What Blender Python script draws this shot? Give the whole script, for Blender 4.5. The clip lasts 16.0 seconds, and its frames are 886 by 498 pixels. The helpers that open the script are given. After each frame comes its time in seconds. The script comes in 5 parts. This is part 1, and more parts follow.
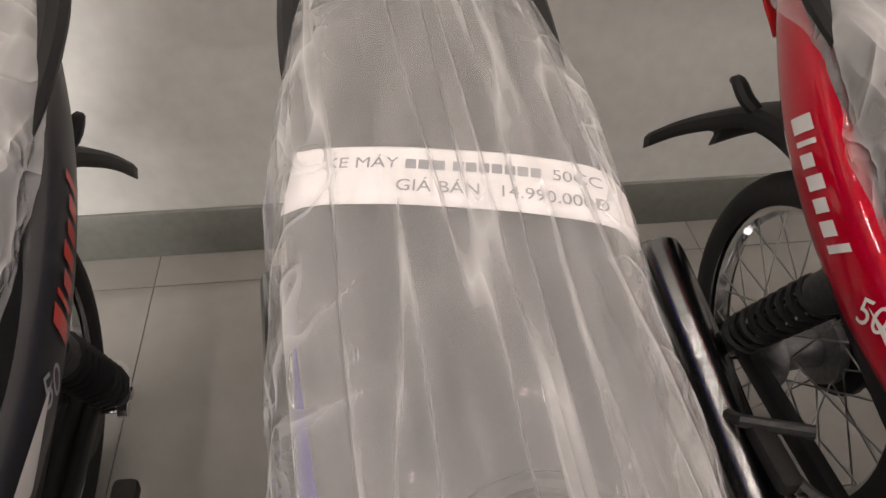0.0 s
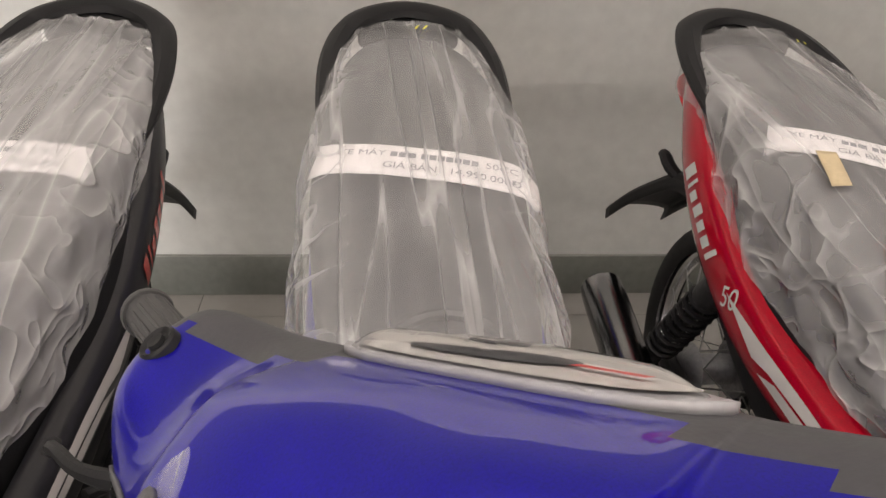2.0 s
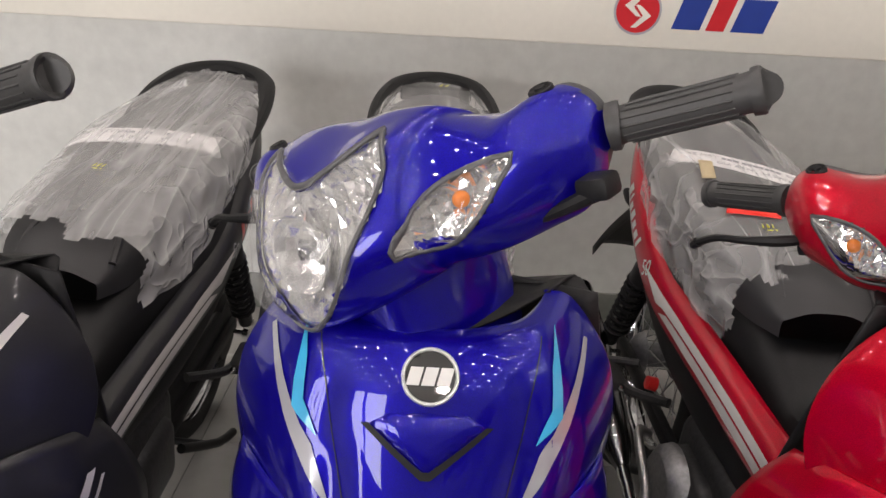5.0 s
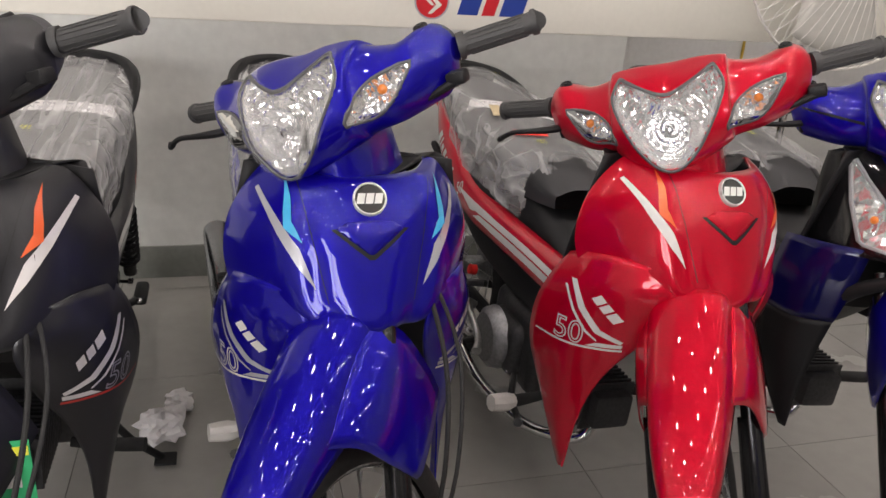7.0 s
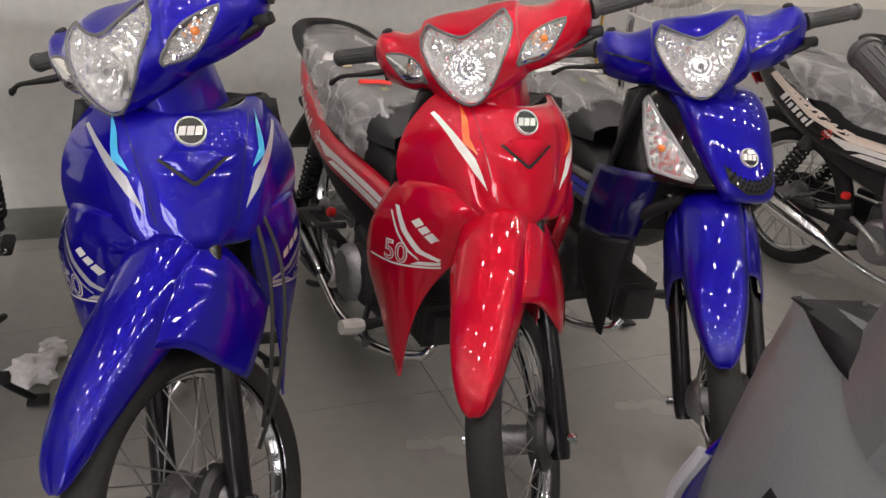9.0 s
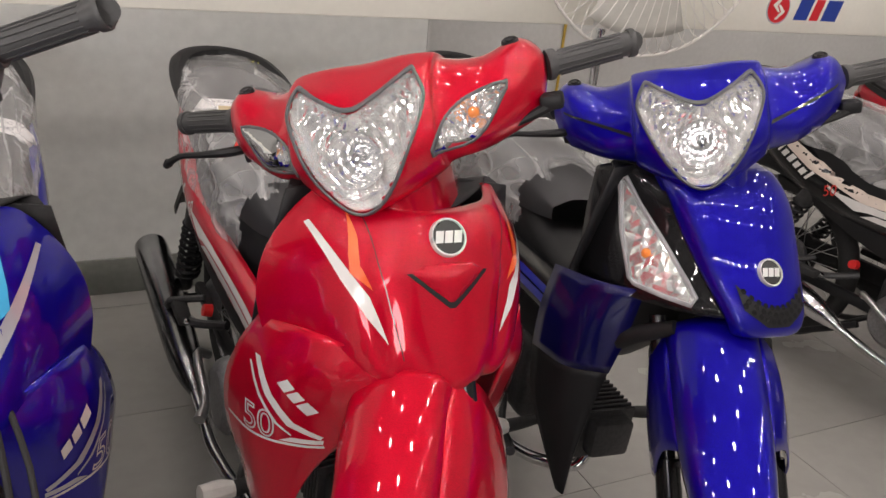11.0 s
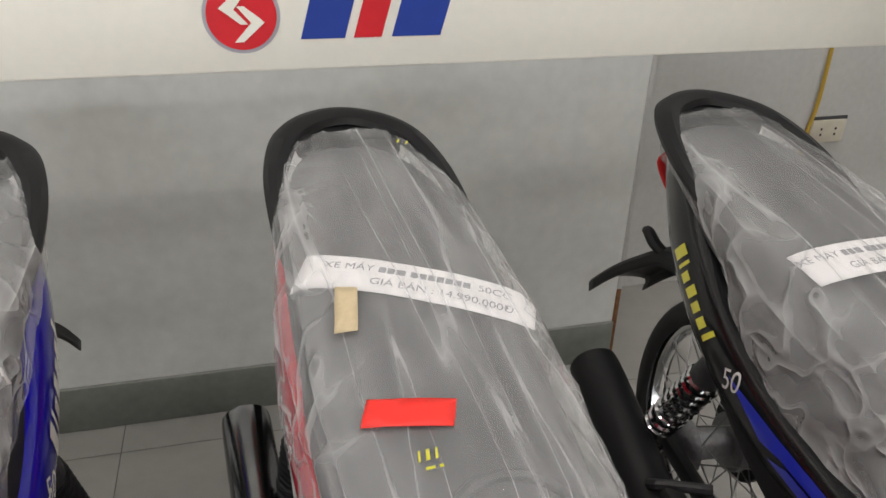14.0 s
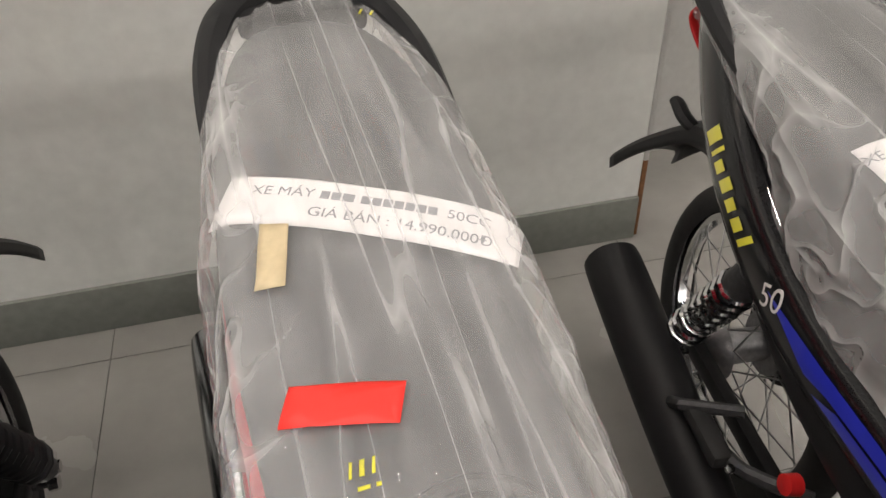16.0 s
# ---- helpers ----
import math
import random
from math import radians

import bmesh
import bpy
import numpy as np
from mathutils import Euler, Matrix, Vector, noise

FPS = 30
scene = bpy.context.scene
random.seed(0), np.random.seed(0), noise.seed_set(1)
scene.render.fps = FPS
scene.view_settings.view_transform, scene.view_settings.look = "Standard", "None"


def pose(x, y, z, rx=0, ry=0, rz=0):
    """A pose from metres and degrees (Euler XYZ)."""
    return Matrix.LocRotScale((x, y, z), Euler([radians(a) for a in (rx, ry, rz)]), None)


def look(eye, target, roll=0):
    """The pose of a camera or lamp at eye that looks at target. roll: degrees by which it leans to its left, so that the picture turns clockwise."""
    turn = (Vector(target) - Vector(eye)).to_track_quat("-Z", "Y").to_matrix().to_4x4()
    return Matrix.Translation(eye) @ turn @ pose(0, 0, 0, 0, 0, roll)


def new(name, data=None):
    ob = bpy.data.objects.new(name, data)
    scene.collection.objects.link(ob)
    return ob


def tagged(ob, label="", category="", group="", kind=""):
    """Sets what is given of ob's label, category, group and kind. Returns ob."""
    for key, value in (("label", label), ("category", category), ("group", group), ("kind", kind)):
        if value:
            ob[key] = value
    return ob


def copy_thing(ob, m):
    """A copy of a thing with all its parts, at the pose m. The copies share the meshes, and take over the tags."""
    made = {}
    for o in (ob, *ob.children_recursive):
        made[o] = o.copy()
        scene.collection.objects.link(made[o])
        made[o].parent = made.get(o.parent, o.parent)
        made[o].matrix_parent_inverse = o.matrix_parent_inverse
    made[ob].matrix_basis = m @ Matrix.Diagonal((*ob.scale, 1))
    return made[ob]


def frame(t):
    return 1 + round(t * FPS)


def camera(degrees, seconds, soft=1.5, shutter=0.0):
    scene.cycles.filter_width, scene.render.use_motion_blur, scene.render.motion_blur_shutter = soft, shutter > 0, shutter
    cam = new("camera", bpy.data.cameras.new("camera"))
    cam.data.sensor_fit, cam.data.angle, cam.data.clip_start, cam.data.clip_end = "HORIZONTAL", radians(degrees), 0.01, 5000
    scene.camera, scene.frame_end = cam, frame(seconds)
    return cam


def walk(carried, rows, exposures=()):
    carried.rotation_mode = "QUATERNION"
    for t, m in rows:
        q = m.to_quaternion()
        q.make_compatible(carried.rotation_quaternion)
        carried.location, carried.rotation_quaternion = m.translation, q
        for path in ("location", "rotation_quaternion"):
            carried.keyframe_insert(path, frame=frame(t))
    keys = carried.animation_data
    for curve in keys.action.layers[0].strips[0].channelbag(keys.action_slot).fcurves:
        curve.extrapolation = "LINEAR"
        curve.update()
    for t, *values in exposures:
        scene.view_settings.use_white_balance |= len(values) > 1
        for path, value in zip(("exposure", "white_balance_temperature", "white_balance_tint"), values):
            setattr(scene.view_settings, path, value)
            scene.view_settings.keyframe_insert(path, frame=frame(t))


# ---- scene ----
cam = camera(59.9, 16.0)
PATH = [
    (0, (0.075, 0.164, 1.163), (0.257, 1.63, -0.185), 0.9),
    (0.5, (0.097, 0.083, 1.192), (0.249, 1.558, -0.15), 1.5),
    (1, (0.129, 0.015, 1.205), (0.237, 1.546, -0.077), 2.9),
    (1.5, (0.138, -0.051, 1.215), (0.23, 1.549, 0.018), 3.1),
    (2, (0.11, -0.2, 1.213), (0.237, 1.48, 0.135), 2.3),
    (2.5, (0.103, -0.354, 1.202), (0.242, 1.368, 0.193), 1.2),
    (3, (0.087, -0.453, 1.189), (0.244, 1.299, 0.238), 2.2),
    (3.2, (0.091, -0.471, 1.180), (0.240, 1.300, 0.265), 3.0),
    (5.3, (0.204, -0.814, 1.209), (0.172, 1.024, 0.425), 2.9),
    (5.5, (0.205, -0.873, 1.204), (0.216, 0.971, 0.431), 3.4),
    (6, (0.186, -1.027, 1.196), (0.341, 0.813, 0.429), 4.7),
    (6.5, (0.094, -1.131, 1.204), (0.441, 0.689, 0.451), 4.3),
    (7, (-0.013, -1.227, 1.198), (0.515, 0.552, 0.453), 4.1),
    (7.5, (-0.013, -1.354, 1.194), (0.553, 0.412, 0.446), 4.6),
    (8, (0.009, -1.492, 1.173), (0.62, 0.253, 0.41), 5.0),
    (8.2, (0.035, -1.536, 1.176), (0.671, 0.196, 0.404), 5.2),
    (10.3, (0.241, -1.143, 1.207), (1.053, 0.504, 0.413), 3.9),
    (10.5, (0.286, -1.095, 1.197), (1.108, 0.554, 0.419), 4.5),
    (11, (0.402, -0.978, 1.205), (1.203, 0.679, 0.422), 5.4),
    (11.5, (0.454, -0.793, 1.214), (1.261, 0.859, 0.428), 4.5),
    (12, (0.466, -0.652, 1.22), (1.298, 0.989, 0.436), 4.0),
    (12.5, (0.513, -0.542, 1.217), (1.263, 1.131, 0.42), 4.2),
    (13, (0.564, -0.417, 1.213), (1.111, 1.32, 0.388), 3.1),
    (13.5, (0.568, -0.242, 1.224), (1.011, 1.507, 0.363), 3.0),
    (14, (0.572, -0.078, 1.255), (1.02, 1.625, 0.307), 1.6),
    (14.5, (0.604, -0.009, 1.234), (1.038, 1.587, 0.109), 1.2),
    (15, (0.633, 0.064, 1.199), (0.987, 1.586, -0.049), -0.0),
    (15.5, (0.649, 0.095, 1.214), (0.938, 1.602, -0.07), -1.8),
    (16, (0.691, 0.105, 1.213), (1.0, 1.617, -0.059), -2.4),
]
walk(cam, [(t, look(eye, target, roll)) for t, eye, target, roll in PATH],
     exposures=[(0.0, 0.12, 6850, 16), (1.6, 0.10, 6800, 15), (3.0, -0.23, 6700, 14), (5.5, -0.17, 6500, 14), (8.2, -0.10, 6500, 14), (11.5, -0.04, 6500, 14), (13.3, -0.30, 6400, 11),
                (14.2, 0.12, 6200, 8), (16.0, 0.34, 6550, 10)])

# ---- world and exposure ----
world = bpy.data.worlds.new("street_sky")
scene.world = world
world.use_nodes = True
bg = world.node_tree.nodes["Background"]
sky = world.node_tree.nodes.new("ShaderNodeTexSky")
sky.sky_type, sky.sun_disc = "NISHITA", False
sky.sun_elevation, sky.sun_rotation = radians(50), radians(200)
world.node_tree.links.new(sky.outputs["Color"], bg.inputs["Color"])
bg.inputs["Strength"].default_value = 0.12
scene.view_settings.exposure = 0.0

# ---- materials ----


def node_mat(name):
    m = bpy.data.materials.new(name)
    m.use_nodes = True
    nt = m.node_tree
    return m, nt, nt.nodes["Principled BSDF"]


def textured(name, color, rough=0.5, metal=0.0, grain=40.0, vary=0.15, bump=0.1, coat=0.0, large=3.0, spec=0.5, sheen_vary=0.1):
    """A surface with two scales of variation in colour and roughness, and a fine relief."""
    m, nt, b = node_mat(name)
    co = nt.nodes.new("ShaderNodeTexCoord")
    n1 = nt.nodes.new("ShaderNodeTexNoise")
    n1.inputs["Scale"].default_value, n1.inputs["Detail"].default_value = grain, 4
    n2 = nt.nodes.new("ShaderNodeTexNoise")
    n2.inputs["Scale"].default_value, n2.inputs["Detail"].default_value = large, 5
    for n in (n1, n2):
        nt.links.new(co.outputs["Object"], n.inputs["Vector"])
    mix = nt.nodes.new("ShaderNodeMath")
    mix.operation = "ADD"
    nt.links.new(n1.outputs["Fac"], mix.inputs[0])
    nt.links.new(n2.outputs["Fac"], mix.inputs[1])
    ramp = nt.nodes.new("ShaderNodeMapRange")
    ramp.inputs["From Min"].default_value, ramp.inputs["From Max"].default_value = 0.6, 1.4
    ramp.inputs["To Min"].default_value, ramp.inputs["To Max"].default_value = 1 - vary, 1 + vary
    nt.links.new(mix.outputs[0], ramp.inputs["Value"])
    mul = nt.nodes.new("ShaderNodeVectorMath")
    mul.operation = "SCALE"
    mul.inputs[0].default_value = color
    nt.links.new(ramp.outputs[0], mul.inputs["Scale"])
    nt.links.new(mul.outputs[0], b.inputs["Base Color"])
    rr = nt.nodes.new("ShaderNodeMapRange")
    rr.inputs["To Min"].default_value, rr.inputs["To Max"].default_value = max(0.02, rough - sheen_vary), min(1, rough + sheen_vary)
    nt.links.new(n2.outputs["Fac"], rr.inputs["Value"])
    nt.links.new(rr.outputs[0], b.inputs["Roughness"])
    b.inputs["Metallic"].default_value = metal
    b.inputs["Specular IOR Level"].default_value = spec
    b.inputs["Coat Weight"].default_value = coat
    b.inputs["Coat Roughness"].default_value = 0.03
    if bump:
        bp = nt.nodes.new("ShaderNodeBump")
        bp.inputs["Strength"].default_value, bp.inputs["Distance"].default_value = bump, 0.002
        nt.links.new(n1.outputs["Fac"], bp.inputs["Height"])
        nt.links.new(bp.outputs[0], b.inputs["Normal"])
    return m


def paint(name, color, flake=0.25):
    """Lacquered body paint: a slightly metallic base under a clear coat, with faint orange peel."""
    m, nt, b = node_mat(name)
    co = nt.nodes.new("ShaderNodeTexCoord")
    n1 = nt.nodes.new("ShaderNodeTexNoise")
    n1.inputs["Scale"].default_value, n1.inputs["Detail"].default_value = 900, 2
    n2 = nt.nodes.new("ShaderNodeTexNoise")
    n2.inputs["Scale"].default_value = 6
    for n in (n1, n2):
        nt.links.new(co.outputs["Object"], n.inputs["Vector"])
    rmp = nt.nodes.new("ShaderNodeMapRange")
    rmp.inputs["From Min"].default_value, rmp.inputs["From Max"].default_value = 0.3, 0.7
    rmp.inputs["To Min"].default_value, rmp.inputs["To Max"].default_value = 0.8, 1.2
    nt.links.new(n1.outputs["Fac"], rmp.inputs["Value"])
    mul = nt.nodes.new("ShaderNodeVectorMath")
    mul.operation = "SCALE"
    mul.inputs[0].default_value = color
    nt.links.new(rmp.outputs[0], mul.inputs["Scale"])
    nt.links.new(mul.outputs[0], b.inputs["Base Color"])
    b.inputs["Metallic"].default_value, b.inputs["Roughness"].default_value = flake, 0.32
    b.inputs["Specular IOR Level"].default_value = 0.08
    b.inputs["Coat Weight"].default_value, b.inputs["Coat Roughness"].default_value = 1.0, 0.015
    bp = nt.nodes.new("ShaderNodeBump")
    bp.inputs["Strength"].default_value, bp.inputs["Distance"].default_value = 0.05, 0.003
    nt.links.new(n2.outputs["Fac"], bp.inputs["Height"])
    nt.links.new(bp.outputs[0], b.inputs["Coat Normal"])
    return m


def film_mat(name, haze, folds=0.22):
    """Thin clear polythene: see-through and slightly milky, with glossy lengthwise folds, highlights partly whitened
    in, and crumpled flanks.
    """
    m, nt, b = node_mat(name)
    new_node, link = nt.nodes.new, nt.links.new
    co = new_node("ShaderNodeTexCoord")

    def ridged(scale, noise_scale, detail, power, distort):
        mp = new_node("ShaderNodeMapping")
        mp.inputs["Scale"].default_value = scale
        link(co.outputs["Object"], mp.inputs["Vector"])
        n = new_node("ShaderNodeTexNoise")
        n.inputs["Scale"].default_value, n.inputs["Detail"].default_value, n.inputs["Distortion"].default_value = noise_scale, detail, distort
        link(mp.outputs[0], n.inputs["Vector"])
        a = new_node("ShaderNodeMath")
        a.operation = "MULTIPLY_ADD"
        a.inputs[1].default_value, a.inputs[2].default_value = 2.0, -1.0
        link(n.outputs["Fac"], a.inputs[0])
        ab = new_node("ShaderNodeMath")
        ab.operation = "ABSOLUTE"
        link(a.outputs[0], ab.inputs[0])
        inv = new_node("ShaderNodeMath")
        inv.operation = "SUBTRACT"
        inv.inputs[0].default_value = 1.0
        link(ab.outputs[0], inv.inputs[1])
        pw = new_node("ShaderNodeMath")
        pw.operation = "POWER"
        pw.inputs[1].default_value = power
        link(inv.outputs[0], pw.inputs[0])
        return pw.outputs[0]

    def math_node(op, a, c):
        n = new_node("ShaderNodeMath")
        n.operation = op
        for i, v in enumerate((a, c)):
            if isinstance(v, (int, float)):
                n.inputs[i].default_value = v
            else:
                link(v, n.inputs[i])
        return n.outputs[0]

    streak = ridged((21, 0.9, 5), 1.0, 1.0, 17.0, 0.3)
    fine = ridged((30, 2.6, 12), 1.0, 1.5, 8.0, 0.5)
    crumple = ridged((13, 11, 13), 1.0, 1.5, 9.0, 0.5)
    # crumpling is strongest on the flanks
    sep = new_node("ShaderNodeSeparateXYZ")
    link(co.outputs["Object"], sep.inputs[0])
    flank = new_node("ShaderNodeMapRange")
    flank.inputs["From Min"].default_value, flank.inputs["From Max"].default_value = 0.07, 0.15
    link(math_node("ABSOLUTE", sep.outputs[0], 0.0), flank.inputs["Value"])
    crumple = math_node("MULTIPLY", crumple, math_node("ADD", math_node("MULTIPLY", flank.outputs[0], 0.75), 0.08))
    height = math_node("ADD", math_node("ADD", math_node("MULTIPLY", streak, folds), math_node("MULTIPLY", fine, 0.25)), math_node("MULTIPLY", crumple, 0.8))
    bp = new_node("ShaderNodeBump")
    bp.inputs["Strength"].default_value, bp.inputs["Distance"].default_value = 0.9, 0.010
    link(height, bp.inputs["Height"])
    b.inputs["Base Color"].default_value = (0.80, 0.80, 0.80, 1)
    b.inputs["Roughness"].default_value = 0.11
    b.inputs["Specular IOR Level"].default_value = 0.9
    link(bp.outputs[0], b.inputs["Normal"])
    big = new_node("ShaderNodeTexNoise")
    big.inputs["Scale"].default_value = 5.0
    link(co.outputs["Object"], big.inputs["Vector"])
    # folds and flanks also turn whiter: highlights painted into the film's opacity
    amount = math_node("ADD", math_node("ADD", math_node("MULTIPLY", height, 0.30), math_node("MULTIPLY", math_node("POWER", streak, 2.0), 0.14)), math_node("ADD", math_node("ADD", math_node("MULTIPLY", big.outputs["Fac"], 0.16), math_node("MULTIPLY", flank.outputs[0], 0.10)), haze - 0.08))
    clampn = new_node("ShaderNodeClamp")
    clampn.inputs["Max"].default_value = 0.85
    link(amount, clampn.inputs["Value"])
    tr = new_node("ShaderNodeBsdfTransparent")
    mx = new_node("ShaderNodeMixShader")
    link(clampn.outputs[0], mx.inputs[0])
    link(tr.outputs[0], mx.inputs[1])
    link(b.outputs[0], mx.inputs[2])
    link(mx.outputs[0], nt.nodes["Material Output"].inputs["Surface"])
    return m


def plain(name, color, rough=0.5, metal=0.0, **kw):
    return textured(name, color, rough, metal, vary=0.08, bump=0.03, **kw)


BLUE = paint("blue_lacquer", (0.006, 0.0020, 0.31), 0.40)
RED = paint("red_lacquer", (0.54, 0.0008, 0.020), 0.28)
NAVY = textured("satin_black_navy", (0.016, 0.016, 0.019), 0.42, grain=300, vary=0.15, bump=0.04, coat=0.25)
BLACK_GLOSS = paint("black_lacquer", (0.008, 0.008, 0.009), 0.1)
BLACK = textured("black_plastic", (0.012, 0.012, 0.013), 0.5, grain=300, vary=0.2, bump=0.1, spec=0.3)
GREY_PLASTIC = textured("dark_grey_plastic", (0.06, 0.06, 0.065), 0.5, grain=300, vary=0.15, bump=0.15)
GRIP = textured("grip_rubber", (0.055, 0.055, 0.055), 0.5, grain=200, vary=0.15, bump=0.15)
RUBBER = textured("rubber", (0.018, 0.018, 0.018), 0.75, grain=120, vary=0.3, bump=0.3)
SEAT = textured("seat_vinyl", (0.034, 0.034, 0.036), 0.55, grain=12, vary=0.10, bump=0.0)
FILMS = {key: film_mat("polythene_film_" + key, haze, folds) for key, haze, folds in (("k", 0.30, 0.20), ("b", 0.18, 0.46), ("r", 0.18, 0.16), ("c", 0.15, 0.26), ("e", 0.15, 0.22))}
CHROME = textured("chrome", (0.75, 0.75, 0.76), 0.12, 1.0, vary=0.05, bump=0.02)
STEEL = textured("steel", (0.42, 0.42, 0.42), 0.35, 1.0, grain=90, vary=0.2, bump=0.1)
FORK = textured("fork_black", (0.05, 0.05, 0.052), 0.2, 0.8, grain=30, vary=0.2, bump=0.02)
DARK_CHROME = textured("black_chrome", (0.24, 0.24, 0.245), 0.20, 1.0, grain=30, vary=0.2, bump=0.02)
ALLOY = textured("cast_alloy", (0.30, 0.30, 0.31), 0.45, 0.9, grain=120, vary=0.3, bump=0.4)
ENGINE = textured("engine_black", (0.05, 0.05, 0.052), 0.45, 0.5, grain=120, vary=0.4, bump=0.4)
PAPER = textured("paper", (0.80, 0.78, 0.78), 0.8, grain=200, vary=0.03, bump=0.05)
INK = plain("grey_ink", (0.24, 0.24, 0.26), 0.8)
TAN = textured("masking_tape", (0.55, 0.45, 0.28), 0.7, grain=150, vary=0.1, bump=0.1)
RED_TAPE = textured("red_tape", (0.85, 0.03, 0.02), 0.5, grain=80, vary=0.08, bump=0.05)
WHITE_DECAL = plain("white_decal", (0.75, 0.72, 0.70), 0.3, coat=1.0)
SILVER_DECAL = plain("silver_decal", (0.50, 0.50, 0.55), 0.3, 0.3, coat=1.0)
CYAN_DECAL = plain("cyan_decal", (0.05, 0.45, 0.80), 0.3, coat=1.0)
ORANGE_DECAL = plain("orange_decal", (0.85, 0.12, 0.02), 0.3, coat=1.0)
RED_DECAL = plain("red_decal", (0.6, 0.03, 0.02), 0.3, coat=1.0)
CREAM_DECAL = plain("cream_decal", (0.62, 0.52, 0.45), 0.3, coat=1.0)
YELLOW_DECAL = plain("yellow_decal", (0.80, 0.75, 0.05), 0.3, coat=1.0)
BLUE_DECAL = plain("blue_decal", (0.02, 0.03, 0.45), 0.3, coat=1.0)
BLACK_DECAL = plain("black_decal", (0.012, 0.012, 0.012), 0.3, coat=1.0)
AMBER = plain("amber_bulb", (0.80, 0.24, 0.05), 0.15)
RED_PLASTIC = plain("red_plastic", (0.6, 0.02, 0.02), 0.35)
SIGN_WHITE = textured("sign_white", (0.80, 0.78, 0.70), 0.5, grain=60, vary=0.03, bump=0.02)
WALL = textured("grey_panel_paint", (0.70, 0.715, 0.69), 0.50, grain=25, vary=0.10, bump=0.05, large=1.6)
# for walls out of view, darkened to keep pale reflections off the lacquer
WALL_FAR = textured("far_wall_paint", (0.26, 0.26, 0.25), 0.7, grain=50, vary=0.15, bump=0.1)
WALL_WHITE = textured("white_wall_paint", (0.56, 0.56, 0.545), 0.7, grain=50, vary=0.08, bump=0.1)
BASE = textured("baseboard_paint", (0.20, 0.21, 0.19), 0.45, grain=50, vary=0.15, bump=0.05)
GROUT = textured("grout", (0.06, 0.06, 0.06), 0.9)
# unseen ceiling, kept dark so the lacquer mirrors only the lamp spots
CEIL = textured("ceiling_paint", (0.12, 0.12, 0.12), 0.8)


def tile_mat():
    m = textured("floor_tile", (0.35, 0.34, 0.32), 0.27, grain=18, vary=0.08, bump=0.03, large=2.0, sheen_vary=0.02)
    nt = m.node_tree
    b = nt.nodes["Principled BSDF"]
    src = b.inputs["Base Color"].links[0].from_socket
    info = nt.nodes.new("ShaderNodeObjectInfo")
    mr = nt.nodes.new("ShaderNodeMapRange")
    mr.inputs["To Min"].default_value, mr.inputs["To Max"].default_value = 0.95, 1.05
    nt.links.new(info.outputs["Random"], mr.inputs["Value"])
    sc = nt.nodes.new("ShaderNodeVectorMath")
    sc.operation = "SCALE"
    nt.links.new(src, sc.inputs[0])
    nt.links.new(mr.outputs[0], sc.inputs["Scale"])
    nt.links.new(sc.outputs[0], b.inputs["Base Color"])
    return m


TILE = tile_mat()


def glass_mat(name, tint=(1, 1, 1)):
    m, nt, b = node_mat(name)
    gl = nt.nodes.new("ShaderNodeBsdfGlossy")
    gl.inputs["Roughness"].default_value = 0.03
    tr = nt.nodes.new("ShaderNodeBsdfTransparent")
    tr.inputs["Color"].default_value = (*tint, 1)
    fr = nt.nodes.new("ShaderNodeFresnel")
    fr.inputs["IOR"].default_value = 1.5
    mx = nt.nodes.new("ShaderNodeMixShader")
    nt.links.new(fr.outputs[0], mx.inputs[0])
    nt.links.new(tr.outputs[0], mx.inputs[1])
    nt.links.new(gl.outputs[0], mx.inputs[2])
    nt.links.new(mx.outputs[0], nt.nodes["Material Output"].inputs["Surface"])
    return m


LENS = glass_mat("clear_lens", (0.97, 0.97, 0.97))


def emit_mat(name, color, strength):
    m = bpy.data.materials.new(name)
    m.use_nodes = True
    nt = m.node_tree
    nt.nodes.remove(nt.nodes["Principled BSDF"])
    e = nt.nodes.new("ShaderNodeEmission")
    e.inputs["Color"].default_value, e.inputs["Strength"].default_value = (*color, 1), strength
    nt.links.new(e.outputs[0], nt.nodes["Material Output"].inputs["Surface"])
    return m


# ---- mesh helpers ----


def part(name, bm, material, parent=None, label="", smooth=True, solid=0.0):
    me = bpy.data.meshes.new(name)
    bm.to_mesh(me)
    bm.free()
    me.materials.append(material)
    if smooth:
        me.polygons.foreach_set("use_smooth", [True] * len(me.polygons))
        me.set_sharp_from_angle(angle=radians(38))
    ob = new(name, me)
    ob.parent = parent
    if solid:
        md = ob.modifiers.new("thickness", "SOLIDIFY")
        md.thickness, md.offset = solid, -1
    if label:
        ob["label"] = label
    return ob


def thing(name, label, category, m=None, group="", kind=""):
    ob = new(name)
    ob.empty_display_size = 0.1
    ob.matrix_basis = m or Matrix()
    return tagged(ob, label, category, group, kind)


def cr(p, k):
    """Catmull-Rom refinement of rows of points along the first axis, k steps a span."""
    p = np.asarray(p, float)
    q = np.concatenate([[2 * p[0] - p[1]], p, [2 * p[-1] - p[-2]]])
    out = []
    for i in range(1, len(q) - 2):
        for j in range(k):
            t = j / k
            a, b, c, d = q[i - 1], q[i], q[i + 1], q[i + 2]
            out.append(0.5 * (2 * b + (c - a) * t + (2 * a - 5 * b + 4 * c - d) * t * t + (3 * b - a - 3 * c + d) * t ** 3))
    out.append(p[-1])
    return np.array(out)


